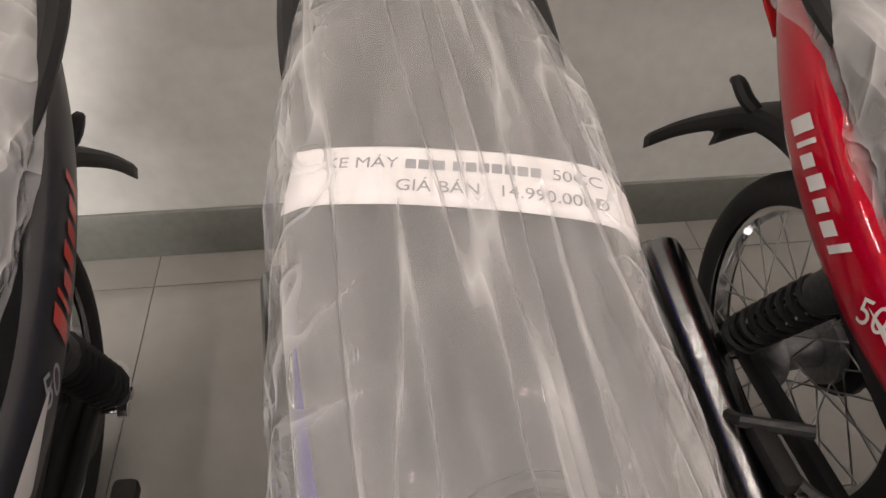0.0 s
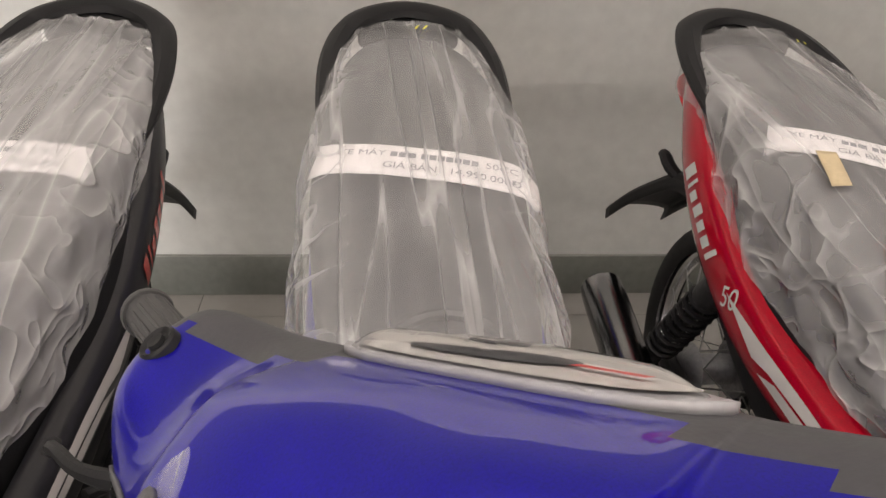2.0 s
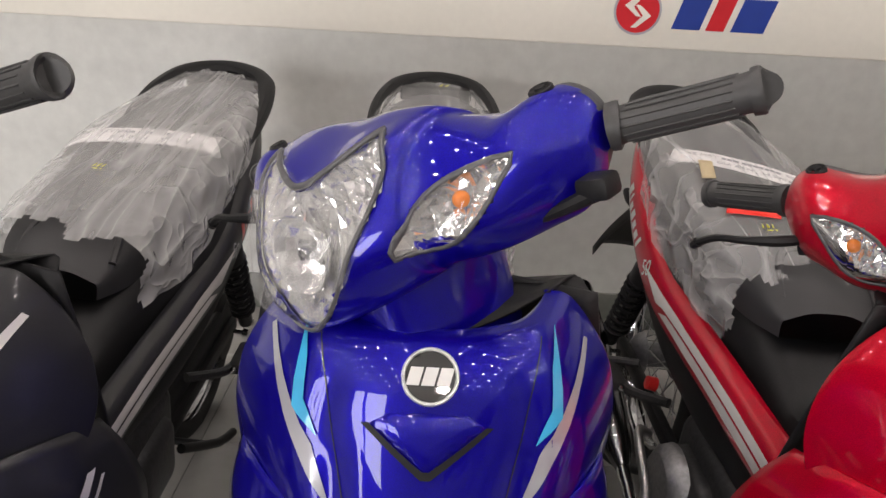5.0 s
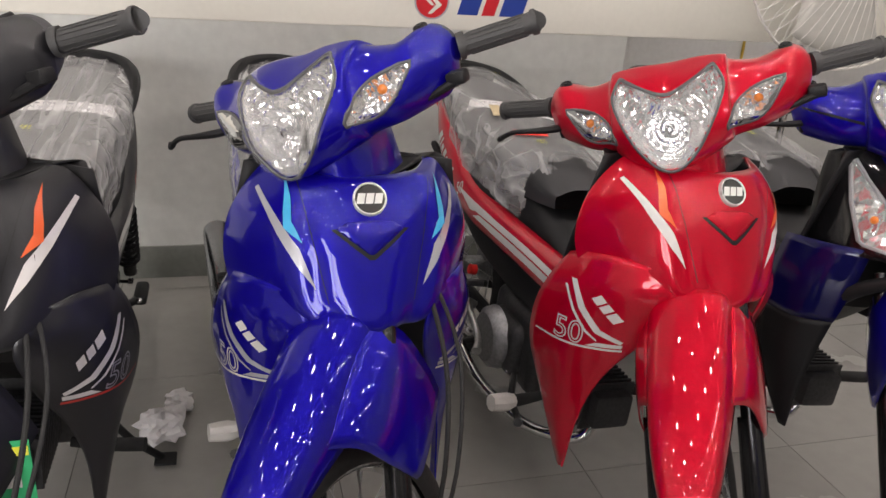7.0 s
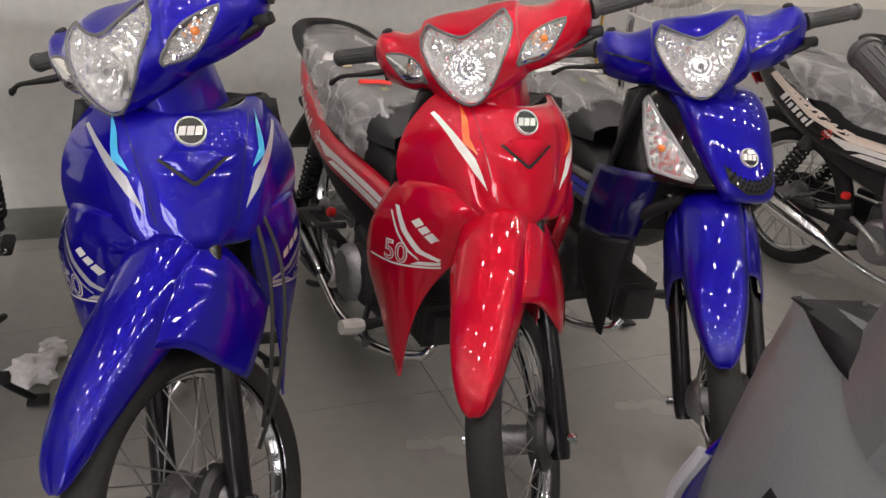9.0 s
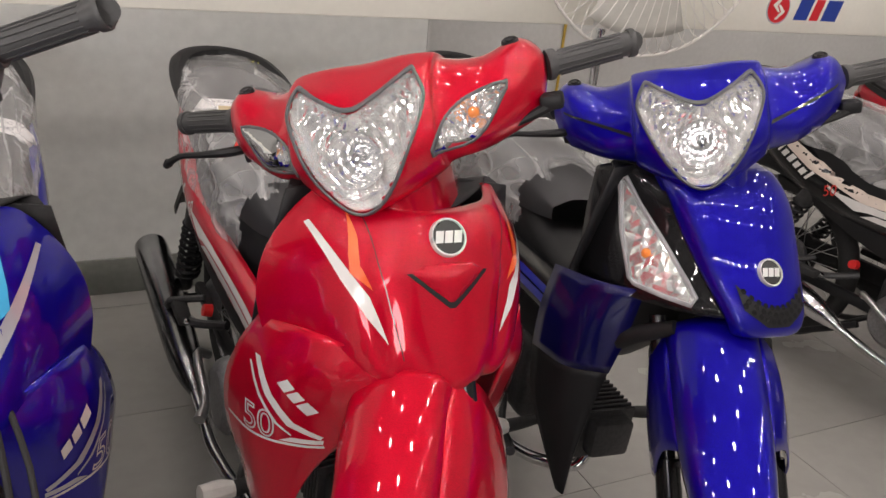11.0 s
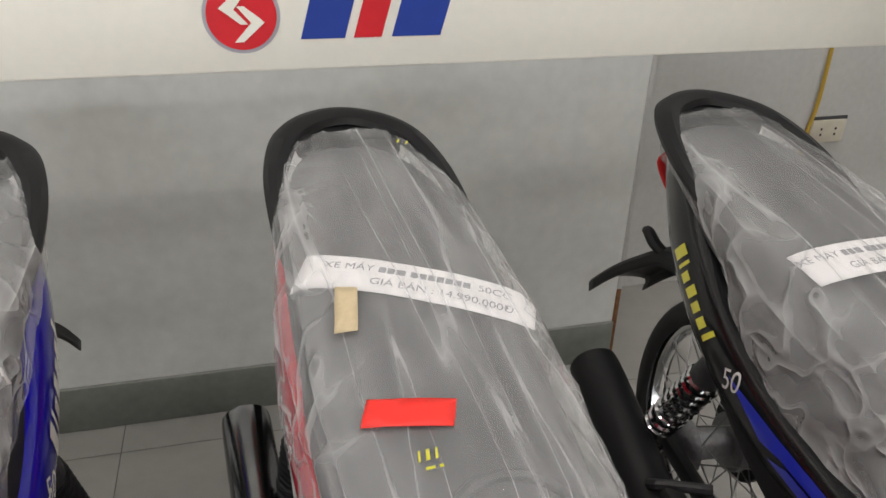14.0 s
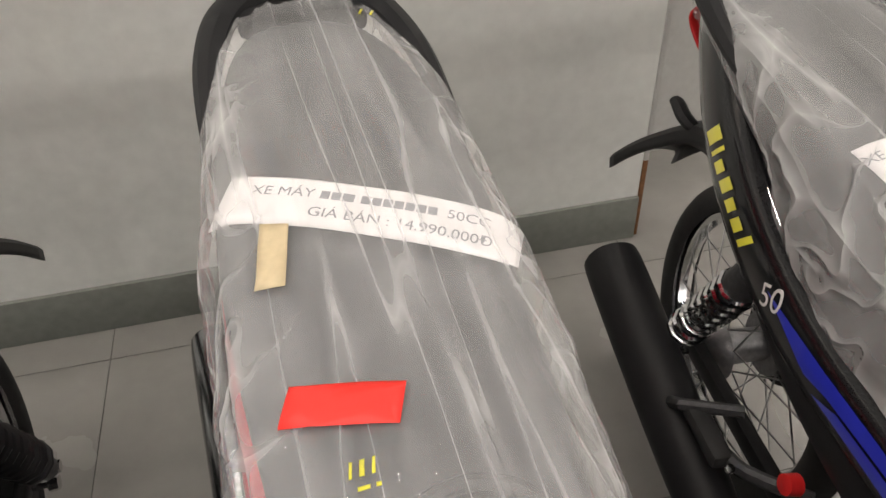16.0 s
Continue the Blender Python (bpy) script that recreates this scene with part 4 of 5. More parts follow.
    for s in (1, -1):
        part("reflector_bracket", tube([(s * 0.055, 1.06, 0.555), (s * 0.074, 1.085, 0.570), (s * 0.080, 1.11, 0.585), (s * 0.082, 1.125, 0.580)], [0.010, 0.012, 0.011, 0.005], 8, 3), BLACK, bike)
    # swing arm, chain case, shocks
    for s in (1, -1):
        part("swing_arm", box(s * 0.085 - 0.012, s * 0.085 + 0.012, 0.44, 0.89, 0.262, 0.296, 0.008), BLACK, bike)
        shock(bike, s, spring)
    part("chain_case", join(box(0.060, 0.082, 0.42, 0.93, 0.285, 0.345, 0.012), lathe([(0.0, 0.022), (0.075, 0.02), (0.082, 0.012), (0.082, 0.0), (0.0, 0.0)], (0.060, 0.86, 0.277), (1, 0, 0), 28)), BLACK, bike, "black chain case")
    part("rear_axle_nuts", lathe([(0, 0.135), (0.011, 0.133), (0.012, 0.12), (0.006, 0.12), (0.006, -0.12), (0.012, -0.12), (0.011, -0.133), (0, -0.135)], REAR_AXLE, (1, 0, 0), 8), CHROME, rw)
    # engine
    eng = part("engine", join(box(-0.10, 0.10, 0.20, 0.46, 0.20, 0.40, 0.03, 3), box(-0.13, 0.12, 0.26, 0.42, 0.22, 0.36, 0.03, 3)), ENGINE, bike, "black engine")
    part("clutch_cover", lathe([(0.0, 0.035), (0.06, 0.033), (0.075, 0.02), (0.08, 0.0)], (-0.125, 0.36, 0.29), (-1, 0, 0), 28), ALLOY, eng, "cast alloy cover")
    cyl = part("cylinder", box(-0.045, 0.045, 0.0, 0.21, 0.25, 0.33, 0.01), ENGINE, eng, "finned cylinder")
    for y in np.arange(0.03, 0.20, 0.014):
        part("fin", box(-0.06, 0.06, y, y + 0.006, 0.235, 0.345, 0.002, 1), ENGINE, cyl)
    part("exhaust_pipe", tube([(-0.02, 0.04, 0.235), (-0.05, 0.05, 0.20), (-0.12, 0.15, 0.175), (-0.16, 0.32, 0.18), (-0.165, 0.46, 0.205), (-0.167, 0.54, 0.226)], 0.013, 12, 5), CHROME, bike, "chrome exhaust pipe")
    mp = [(-0.165, 0.50, 0.215), (-0.168, 0.56, 0.232), (-0.172, 0.64, 0.252), (-0.178, 0.82, 0.296), (-0.185, 1.00, 0.342), (-0.1855, 1.005, 0.3435), (-0.185, 0.99, 0.340)]
    mu = part("muffler", tube(mp, [0.015] + [pipe * r for r in (0.028, 0.034, 0.037, 0.037, 0.030, 0.026)], 24, 4), muffler, bike, "muffler")
    part("muffler_tip", tube([(-0.1845, 0.985, 0.338), (-0.186, 1.022, 0.348)], 0.013, 14, 1), BLACK, mu)
    part("muffler_bracket", tube([(-0.12, 0.66, 0.36), (-0.19, 0.70, 0.34), (-0.18, 0.74, 0.30)], 0.009, 8, 2), ENGINE, bike)
    # foot rests, brake pedal, kick lever, stand
    for s in (1, -1):
        part("foot_rest", join(tube([(s * 0.09, 0.13, 0.265), (s * 0.16, 0.12, 0.262), (s * 0.225, 0.11, 0.265)], [0.010, 0.014, 0.014], 10, 2)), RUBBER, bike, "black rubber foot rest")
        if s < 0:
            part("peg_wrapping", tube([(s * 0.178, 0.117, 0.263), (s * 0.20, 0.114, 0.264), (s * 0.236, 0.109, 0.267)], [0.015, 0.021, 0.018], 9, 3), WRAP, bike, "white foam wrapping on the foot rest")
        pg = part("passenger_peg_bracket", tube([(s * 0.10, 0.52, 0.36), (s * 0.150, 0.58, 0.34), (s * 0.165, 0.62, 0.335)], 0.010, 8, 3), ENGINE, bike, "black passenger foot peg")
        part("peg_rubber", box(s * 0.172 - 0.016, s * 0.172 + 0.016, 0.60, 0.70, 0.322, 0.348, 0.009), RUBBER, pg)
        part("peg_bolt", lathe([(0, 0.006), (0.006, 0.005), (0.007, 0), (0, 0)], (s * 0.172, 0.588, 0.342), (0, -0.4, 1), 10), CHROME, pg)
    part("brake_pedal", tube([(-0.11, 0.26, 0.24), (-0.15, 0.18, 0.225), (-0.17, 0.10, 0.23), (-0.19, 0.06, 0.245)], [0.008, 0.008, 0.008, 0.010], 8, 3), ENGINE, bike, "black brake pedal")
    part("kick_lever", tube([(-0.15, 0.46, 0.33), (-0.178, 0.44, 0.345), (-0.182, 0.34, 0.30), (-0.20, 0.30, 0.285)], [0.010, 0.009, 0.009, 0.012], 10, 3), STEEL, bike, "steel kick lever")
    part("side_stand", join(tube([(0.11, 0.30, 0.24), (0.17, 0.34, 0.12), (0.235, 0.38, 0.035)], 0.009, 10, 3), box(0.22, 0.27, 0.355, 0.40, 0.026, 0.034, 0.003)), BLACK, bike, "black side stand")
    part("centre_stand", join(tube([(-0.10, 0.48, 0.22), (-0.13, 0.62, 0.13), (-0.14, 0.70, 0.10)], 0.010, 10, 2), tube([(0.10, 0.48, 0.22), (0.13, 0.62, 0.13), (0.14, 0.70, 0.10)], 0.010, 10, 2), tube([(-0.12, 0.58, 0.155), (0.12, 0.58, 0.155)], 0.008, 8, 1)), BLACK, bike, "folded black centre stand")
    part("oil_cap", lathe([(0, 0.02), (0.013, 0.018), (0.014, 0.0), (0, 0)], (-0.135, 0.52, 0.40), (-1, 0, 0.2), 14), RED_PLASTIC, bike, "red plastic cap")
    return bike


NAVY_BLUE = paint("dark_blue_lacquer", (0.004, 0.004, 0.07), 0.2)
C_COWL = [(-0.075, 0.895, 0.090, -0.035, 0.885), (-0.115, 0.885, 0.110, -0.060, 0.868), (-0.165, 0.850, 0.110, -0.105, 0.838), (-0.210, 0.800, 0.100, -0.150, 0.790), (-0.250, 0.750, 0.086, -0.200, 0.745), (-0.280, 0.710, 0.071, -0.245, 0.705), (-0.282, 0.685, 0.058, -0.252, 0.682), (-0.255, 0.672, 0.046, -0.235, 0.668)]


def polys(parent, name, tree, m, outlines, mat, lift=0.0014, label="", cut=0.014):
    return part(name, lay(flat_poly(outlines, cut), tree, m, lift), mat, parent, label)


BADGE = plain("silver_badge", (0.70, 0.70, 0.68), 0.3, 0.3)


def badge(cowl, tree, z, r, field):
    loc, no, _, _ = tree.ray_cast(Vector((0, -0.6, z)), Vector((0, 1, 0)))
    no = -no if no.y > 0 else no
    em = part("emblem", lathe([(r * 0.86, 0.0035), (r * 0.89, 0.0055), (r * 0.96, 0.0055), (r, 0.003), (r, -0.004)], loc, no, 36), BADGE, cowl, "round silver emblem")
    part("emblem_field", lathe([(0.0001, 0.0036), (r * 0.88, 0.0036)], loc, no, 36), field, em)
    m = frame_of(loc + no * 0.0045, (1, 0, 0), no.cross(Vector((1, 0, 0))))
    for k in (-1, 0, 1):
        part("emblem_bar", moved(flat_poly(bars([r * 0.44], 0, r * 0.62, k * r * 0.52 - r * 0.30, -r * 0.31, 0.25), 1.0), m), BADGE, em, smooth=False)


def cowl_decals(cowl, tree, a):
    for s in (1, -1):
        polys(cowl, "stripe", tree, FRONT, [sided([(0.080, 0.712), (0.106, 0.744), (0.131, 0.782), (0.155, 0.828), (0.150, 0.833), (0.123, 0.795), (0.102, 0.768)], s)], a["stripe"])
        polys(cowl, "stripe_edge", tree, FRONT, [sided([(0.097, 0.775), (0.122, 0.793), (0.121, 0.815), (0.114, 0.858), (0.110, 0.835), (0.111, 0.803)], s)], a["edge"], 0.002)
        polys(cowl, "panel_seam", tree, FRONT, [sided([(0.063, 0.696), (0.0642, 0.696), (0.0892, 0.805), (0.1012, 0.857), (0.100, 0.857), (0.088, 0.805)], s)], BLACK_DECAL, 0.0008)
    badge(cowl, tree, 0.839, 0.0255, BLACK_DECAL)
    lip = [(-0.051, 0.799), (-0.003, 0.7655), (0.003, 0.7655), (0.051, 0.799), (0.034, 0.809), (0.0, 0.812), (-0.034, 0.809)]
    part("scoop_lip", domed(tree, lip, FRONT, 0.0, 0.003, 0.006, 0.016), a["body"], cowl, "raised lip over the slot", solid=0.003)
    # flat black strip laid on the skin for the shade inside the slot
    slot_shade = [(-0.058, 0.798), (-0.030, 0.7775), (-0.004, 0.7585), (0.004, 0.7585), (0.030, 0.7775), (0.058, 0.798), (0.051, 0.799), (0.027, 0.782), (0.003, 0.7655), (-0.003, 0.7655), (-0.027, 0.782), (-0.051, 0.799)]
    polys(cowl, "slot_shade", tree, FRONT, [slot_shade], BLACK, 0.0012, "slot under the emblem, its shade painted black")


def wing_decals(wing, tree, s, a):
    m = frame_of((s * 0.5, -0.5, 0), (1, s, 0), (0, 0, 1))
    o = lambda pts: [(-s * v, z) for v, z in (pts if s < 0 else pts[::-1])]
    polys(wing, "wing_stripe", tree, m, [o([(-0.099, 0.640), (-0.073, 0.594), (-0.036, 0.557), (0.012, 0.546), (0.016, 0.553), (-0.026, 0.566), (-0.060, 0.600), (-0.087, 0.642)])], a["stripe"], 0.0016)
    polys(wing, "wing_pinstripe", tree, m, [o([(-0.110, 0.624), (-0.086, 0.586), (-0.056, 0.553), (-0.030, 0.540), (-0.030, 0.5435), (-0.052, 0.557), (-0.081, 0.589), (-0.105, 0.626)])], a["stripe"], 0.0016)
    polys(wing, "wing_wedge", tree, m, [o([(-0.050, 0.5255), (0.014, 0.538), (0.016, 0.546), (-0.030, 0.538)])], a["stripe"], 0.0016)
    polys(wing, "wing_line", tree, m, [o([(-0.160, 0.504), (-0.058, 0.518), (0.016, 0.531), (0.016, 0.5355), (-0.058, 0.5225), (-0.160, 0.508)])], a["line"], 0.0016)
    b = flat_poly(bars([0.016, 0.015, 0.020], 0.004, 0.020, -0.030, -0.010, 0.3), 0.01)
    part("maker_mark", lay(b, tree, m @ Matrix.Translation((s * 0.022, 0.612, 0)) @ Matrix.Rotation(radians(38 * s), 4, "Z"), 0.0018), WHITE_DECAL, wing)
    t = text_mesh("50", 0.062, 0.1, 0.0014)
    part("number", lay(t, tree, m @ Matrix.Translation((s * 0.088, 0.541, 0)) @ Matrix.Rotation(radians(-7 * s), 4, "Z"), 0.0018), a["number"], wing, "outlined number")


def side_decals(sc, tree, s, a):
    m = SIDE_R if s > 0 else SIDE_L
    f = 1 if s > 0 else -1
    o = lambda pts: [(f * y, z) for y, z in (pts if s > 0 else pts[::-1])]
    polys(sc, "side_stripe", tree, m, [o([(0.05, 0.569), (0.40, 0.563), (0.52, 0.560), (0.56, 0.553), (0.66, 0.586), (0.54, 0.580), (0.40, 0.578), (0.05, 0.584)])], a["side"], 0.0016)
    polys(sc, "side_line", tree, m, [o([(0.05, 0.548), (0.40, 0.541), (0.54, 0.543), (0.50, 0.557), (0.40, 0.559), (0.05, 0.565)])], a["side"], 0.0016)
    if "band" in a:
        polys(sc, "side_band", tree, m, [o([(0.30, 0.580), (0.55, 0.580), (0.74, 0.622), (0.98, 0.728), (0.96, 0.745), (0.74, 0.655), (0.55, 0.604), (0.30, 0.598)])], a["band"], 0.0014)
    # the model's name as slanted bars of its size
    loops, x = [], 0.0
    for w, h in ((0.022, 0.036), (0.007, 0.034), (0.018, 0.023), (0.019, 0.028), (0.018, 0.023), (0.019, 0.023), (0.010, 0.034)):
        loops += bars([w], 0, h, x, -0.015, 0.35)
        x += w + 0.010
    b = flat_poly(loops, 0.012)
    org = m @ Matrix.Translation((f * 0.89 if s < 0 else 0.70, 0.672 if s < 0 else 0.592, 0)) @ Matrix.Rotation(radians(-24 if s < 0 else 24), 4, "Z")
    part("model_name", lay(b, tree, org, 0.002), a["name"], sc, "slanted bars of the model's name")
    t = text_mesh("50", 0.044, 0.2)
    chop(t, 0.014)
    part("number", lay(t, tree, m @ Matrix.Translation((f * 0.652, 0.580, 0)) @ Matrix.Rotation(radians(-22 * f), 4, "Z"), 0.002), a["number"], sc)


def c_front(bike, cowl, tree, a):
    for s in (1, -1):
        sk = loft([[(s * 0.095, -0.040, 0.874), (s * 0.125, -0.022, 0.870), (s * 0.150, 0.0, 0.860), (s * 0.160, 0.03, 0.845)],
                   [(s * 0.094, -0.115, 0.825), (s * 0.122, -0.076, 0.815), (s * 0.150, -0.022, 0.80), (s * 0.162, 0.03, 0.79)],
                   [(s * 0.080, -0.190, 0.755), (s * 0.112, -0.148, 0.745), (s * 0.147, -0.072, 0.735), (s * 0.165, 0.02, 0.72)],
                   [(s * 0.060, -0.250, 0.700), (s * 0.096, -0.213, 0.690), (s * 0.147, -0.118, 0.675), (s * 0.168, 0.0, 0.665)]], 5, 4)
        t = tree_of(sk)
        ck = part("cheek_panel", sk, BLACK_GLOSS, bike, "gloss black cheek panel", solid=0.004)
        diag = frame_of((s * 0.5, -0.5, 0), (1, s * 1.0, 0), (0, 0, 1))
        o = [(s * -x, z) for x, z in ((-0.084, 0.836), (-0.078, 0.842), (-0.045, 0.812), (0.008, 0.772), (0.055, 0.733), (0.079, 0.711), (0.076, 0.702), (0.04, 0.700), (-0.014, 0.699), (-0.024, 0.703), (-0.058, 0.765))]
        o = o if sum(o[i - 1][0] * o[i][1] - o[i][0] * o[i - 1][1] for i in range(len(o))) > 0 else o[::-1]
        part("indicator_surround", lay(flat_poly(ring_of(o, 0.001, 0.005), 0.012), t, diag, 0.003), TRIM_GREY, ck, solid=0.003)
        ind = part("indicator", domed(t, o, diag, 0.003, 0.008, 0.012, 0.015, 0.8, 9), REFLECT, bike, "long mirror indicator", smooth=False)
        le = part("lens", domed(t, o, diag, 0.006, 0.014, 0.009, 0.02), LENS, ind, "clear lens")
        le.visible_shadow = False
        loc = t.ray_cast(diag @ Vector((s * 0.012, 0.748, 0)), Vector((-s, 1, 0)).normalized())[0]
        bulb = bmesh.new()
        bmesh.ops.create_uvsphere(bulb, u_segments=14, v_segments=8, radius=0.008)
        bulb.transform(Matrix.Translation(loc + Vector((s * 0.003, -0.003, 0))))
        part("bulb", bulb, AMBER, ind, "amber bulb")
        wing = part("leg_shield_wing", loft([[(s * 0.130, -0.135, 0.690), (s * 0.185, -0.08, 0.685), (s * 0.205, 0.02, 0.67)], [(s * 0.135, -0.125, 0.60), (s * 0.198, -0.07, 0.595), (s * 0.212, 0.03, 0.585)], [(s * 0.140, -0.11, 0.525), (s * 0.195, -0.06, 0.515), (s * 0.208, 0.035, 0.505)]], 5, 4), NAVY_BLUE, bike, "dark blue leg shield side", solid=0.004)
        part("wing_foot", loft([[(s * 0.140, -0.108, 0.527), (s * 0.194, -0.058, 0.517), (s * 0.207, 0.037, 0.507)], [(s * 0.150, -0.10, 0.44), (s * 0.190, -0.055, 0.43), (s * 0.202, 0.02, 0.42)], [(s * 0.162, -0.10, 0.35), (s * 0.180, -0.07, 0.345), (s * 0.186, -0.03, 0.34)], [(s * 0.170, -0.108, 0.275), (s * 0.174, -0.10, 0.275), (s * 0.176, -0.092, 0.275)]], 5, 4), BLACK, wing, "black plastic foot of the leg shield", solid=0.004)
        part("knee_strut", tube([(s * 0.10, -0.19, 0.655), (s * 0.13, -0.12, 0.60), (s * 0.135, -0.05, 0.52), (s * 0.13, 0.0, 0.44)], [0.012, 0.016, 0.018, 0.016], 10, 4), BLACK, bike, "black plastic strut")
    badge(cowl, tree, 0.768, 0.0215, BLACK_DECAL)
    grille = [(-0.062, 0.752), (-0.055, 0.722), (-0.02, 0.702), (0.02, 0.702), (0.055, 0.722), (0.062, 0.752), (0.045, 0.738), (0.02, 0.726), (-0.02, 0.726), (-0.045, 0.738)]
    polys(cowl, "grille", tree, FRONT, [grille], BLACK, 0.002, "black honeycomb grille")
    cells = []
    for r in range(3):
        for k in range(-5, 6):
            x = k * 0.0105 + (r % 2) * 0.005
            if abs(x) < 0.054:
                z = 0.709 + r * 0.0085 + 0.020 * (x / 0.055) ** 2
                cells.append([(x + 0.0042 * math.cos(q), z + 0.0036 * math.sin(q)) for q in np.linspace(0, 2 * math.pi, 6, endpoint=False)])
    for cell in cells:
        polys(cowl, "grille_cell", tree, FRONT, [cell], BLACK_GLOSS, 0.0032, "", 0.05)


BIKE_YAW, BIKE_LEAN = 2.2, 3.5


def stood(x, yaw=BIKE_YAW, y=0.0, lean=BIKE_LEAN):
    return Matrix.Translation((x, y, 0.0)) @ Matrix.Rotation(radians(yaw), 4, "Z") @ Matrix.Rotation(radians(lean), 4, "Y")


A_BLUE = {"body": BLUE, "stripe": SILVER_DECAL, "edge": CYAN_DECAL, "line": WHITE_DECAL, "number": WHITE_DECAL, "side": WHITE_DECAL, "name": WHITE_DECAL}
A_RED = {"body": RED, "stripe": WHITE_DECAL, "edge": ORANGE_DECAL, "line": WHITE_DECAL, "number": WHITE_DECAL, "side": WHITE_DECAL, "name": WHITE_DECAL}
A_NAVY = {"body": NAVY, "stripe": WHITE_DECAL, "edge": ORANGE_DECAL, "line": RED_DECAL, "number": SILVER_DECAL, "side": WHITE_DECAL, "name": RED_DECAL}
A_C = {"body": BLUE, "stripe": WHITE_DECAL, "edge": BLUE_DECAL, "line": WHITE_DECAL, "number": WHITE_DECAL, "side": BLUE_DECAL, "name": YELLOW_DECAL}
A_E = {"body": BLACK_GLOSS, "stripe": WHITE_DECAL, "edge": RED_DECAL, "line": WHITE_DECAL, "number": RED_DECAL, "side": WHITE_DECAL, "name": WHITE_DECAL, "band": CREAM_DECAL}
MID_GREY = textured("mid_grey_plastic", (0.15, 0.155, 0.16), 0.42, grain=250, vary=0.12, bump=0.06)

M_K, M_B, M_R, M_C = stood(-0.43, 0.0), stood(0.165, lean=0.8), stood(0.737, 3.5), stood(1.268, -3.7)
M_F = stood(3.14, 1.0, -0.09, 0.0)
M_E, M_G = stood(2.53, 3.0, -0.15, 0.0), stood(0.71, 93.0, -1.10, 0.0)
motorcycle(M_K, "satin black and navy underbone motorcycle with white and orange stripes", NAVY, A_NAVY)
motorcycle(M_B, "glossy blue underbone motorcycle leaning on its side stand", BLUE, A_BLUE, -46.0, lamp_film=True)
motorcycle(M_R, "glossy red underbone motorcycle with cream stripes on its side stand", RED, A_RED, -44.0, cables=False)
motorcycle(M_C, "blue and black underbone motorcycle with cheek indicators and a grille", BLUE, A_C, steer=-36.0, side_mat=BLACK_GLOSS, spring=CHROME, muffler=BLACK, c_variant=True, cables=False, pipe=1.3)
motorcycle(M_E, "black underbone motorcycle with white side graphics, parked askew", BLACK_GLOSS, A_E, side_mat=BLACK_GLOSS, muffler=CHROME)
motorcycle(M_F, "red underbone motorcycle parked further along the wall", RED, A_RED, -30.0, cables=False)
motorcycle(M_G, "grey and blue underbone motorcycle with silver trim parked across the aisle", MID_GREY, A_BLUE, -40.0, wing_mat=BLUE, inner=MID_GREY, edge_trim=SILVER_DECAL)
for key, mm, seed in (("k", M_K, 1), ("b", M_B, 2), ("r", M_R, 3), ("c", M_C, 4), ("e", M_E, 5)):
    make_film(mm, seed, "milky wrinkled polythene film over the seat" if key == "k" else "clear wrinkled polythene film over the seat", 0.96 if key == "k" else 1.0, FILMS[key], 0.24 if key == "b" else 0.31)
for mm, seed, lx, ly, turn in ((M_K, 1, -0.02, 0.66, 6), (M_B, 2, 0.0, 0.648, -10.5), (M_R, 3, -0.005, 0.672, -24), (M_C, 4, -0.018, 0.635, 9)):
    price_label(mm, seed, ly, turn, 0.225 if seed == 4 else 0.275, 0.062, lx)


def stuck(m, seed, name, label, category, outline, mat, lift=0.020, kind=""):
    """A flat piece stuck onto a film, following the seat's curve."""
    skin = film_skin(seed, True)
    bm = lay(flat_poly(outline, 0.015), tree_of(skin), TOP, lift)
    skin.free()
    ob = part(name, bm, mat, None, solid=0.0005)
    ob.matrix_basis = m
    return tagged(ob, label, category, kind=kind)


stuck(M_R, 3, "masking_tape", "short strip of tan masking tape on the film", "tape", [[(-0.113, 0.597), (-0.090, 0.595), (-0.077, 0.660), (-0.101, 0.667)]], TAN)
stuck(M_R, 3, "red_tape", "bright red tape strip on the seat film", "tape", [[(-0.112, 0.465), (-0.033, 0.445), (-0.020, 0.478), (-0.101, 0.497)]], RED_TAPE)
for mm, seed, x, y in ((M_R, 3, -0.062, 0.412), (M_K, 1, -0.03, 0.50), (M_C, 4, -0.03, 0.48)):
    stuck(mm, seed, "chalk_mark", "small yellow marker scribble on the film", "mark", bars([0.002, 0.003, 0.002], 0.005, 0.012, x - 0.012, y, 0.2) + bars([0.008, 0.003], 0.004, 0.003, x - 0.008, y - 0.010, 0.1), YELLOW_DECAL, 0.020)
for mm, seed, x, y in ((M_B, 2, 0.015, 1.045), (M_R, 3, 0.066, 1.035)):
    stuck(mm, seed, "chalk_tick", "small yellow tick on the film", "mark", bars([0.003, 0.003], 0.010, 0.016, x - 0.008, y, 0.35), YELLOW_DECAL, 0.020)


# a green card that hangs by a string under the shield of the black motorcycle
tag = thing("hanging_tag", "green and yellow paper card hanging from the black motorcycle", "tag", Matrix.Translation((-0.322, -0.262, 0.495)))
GREEN_CARD = textured("green_card", (0.03, 0.42, 0.16), 0.6, grain=120, vary=0.08, bump=0.02)
part("card", box(-0.036, 0.036, -0.0006, 0.0006, -0.055, 0.045), GREEN_CARD, tag, smooth=False)
part("card_band", box(-0.034, 0.034, -0.0022, -0.0008, 0.022, 0.036), YELLOW_DECAL, tag, "yellow band", smooth=False)
part("card_mark", box(-0.02, 0.02, -0.0022, -0.0008, -0.03, 0.0), WHITE_DECAL, tag, "pale printed block", smooth=False)
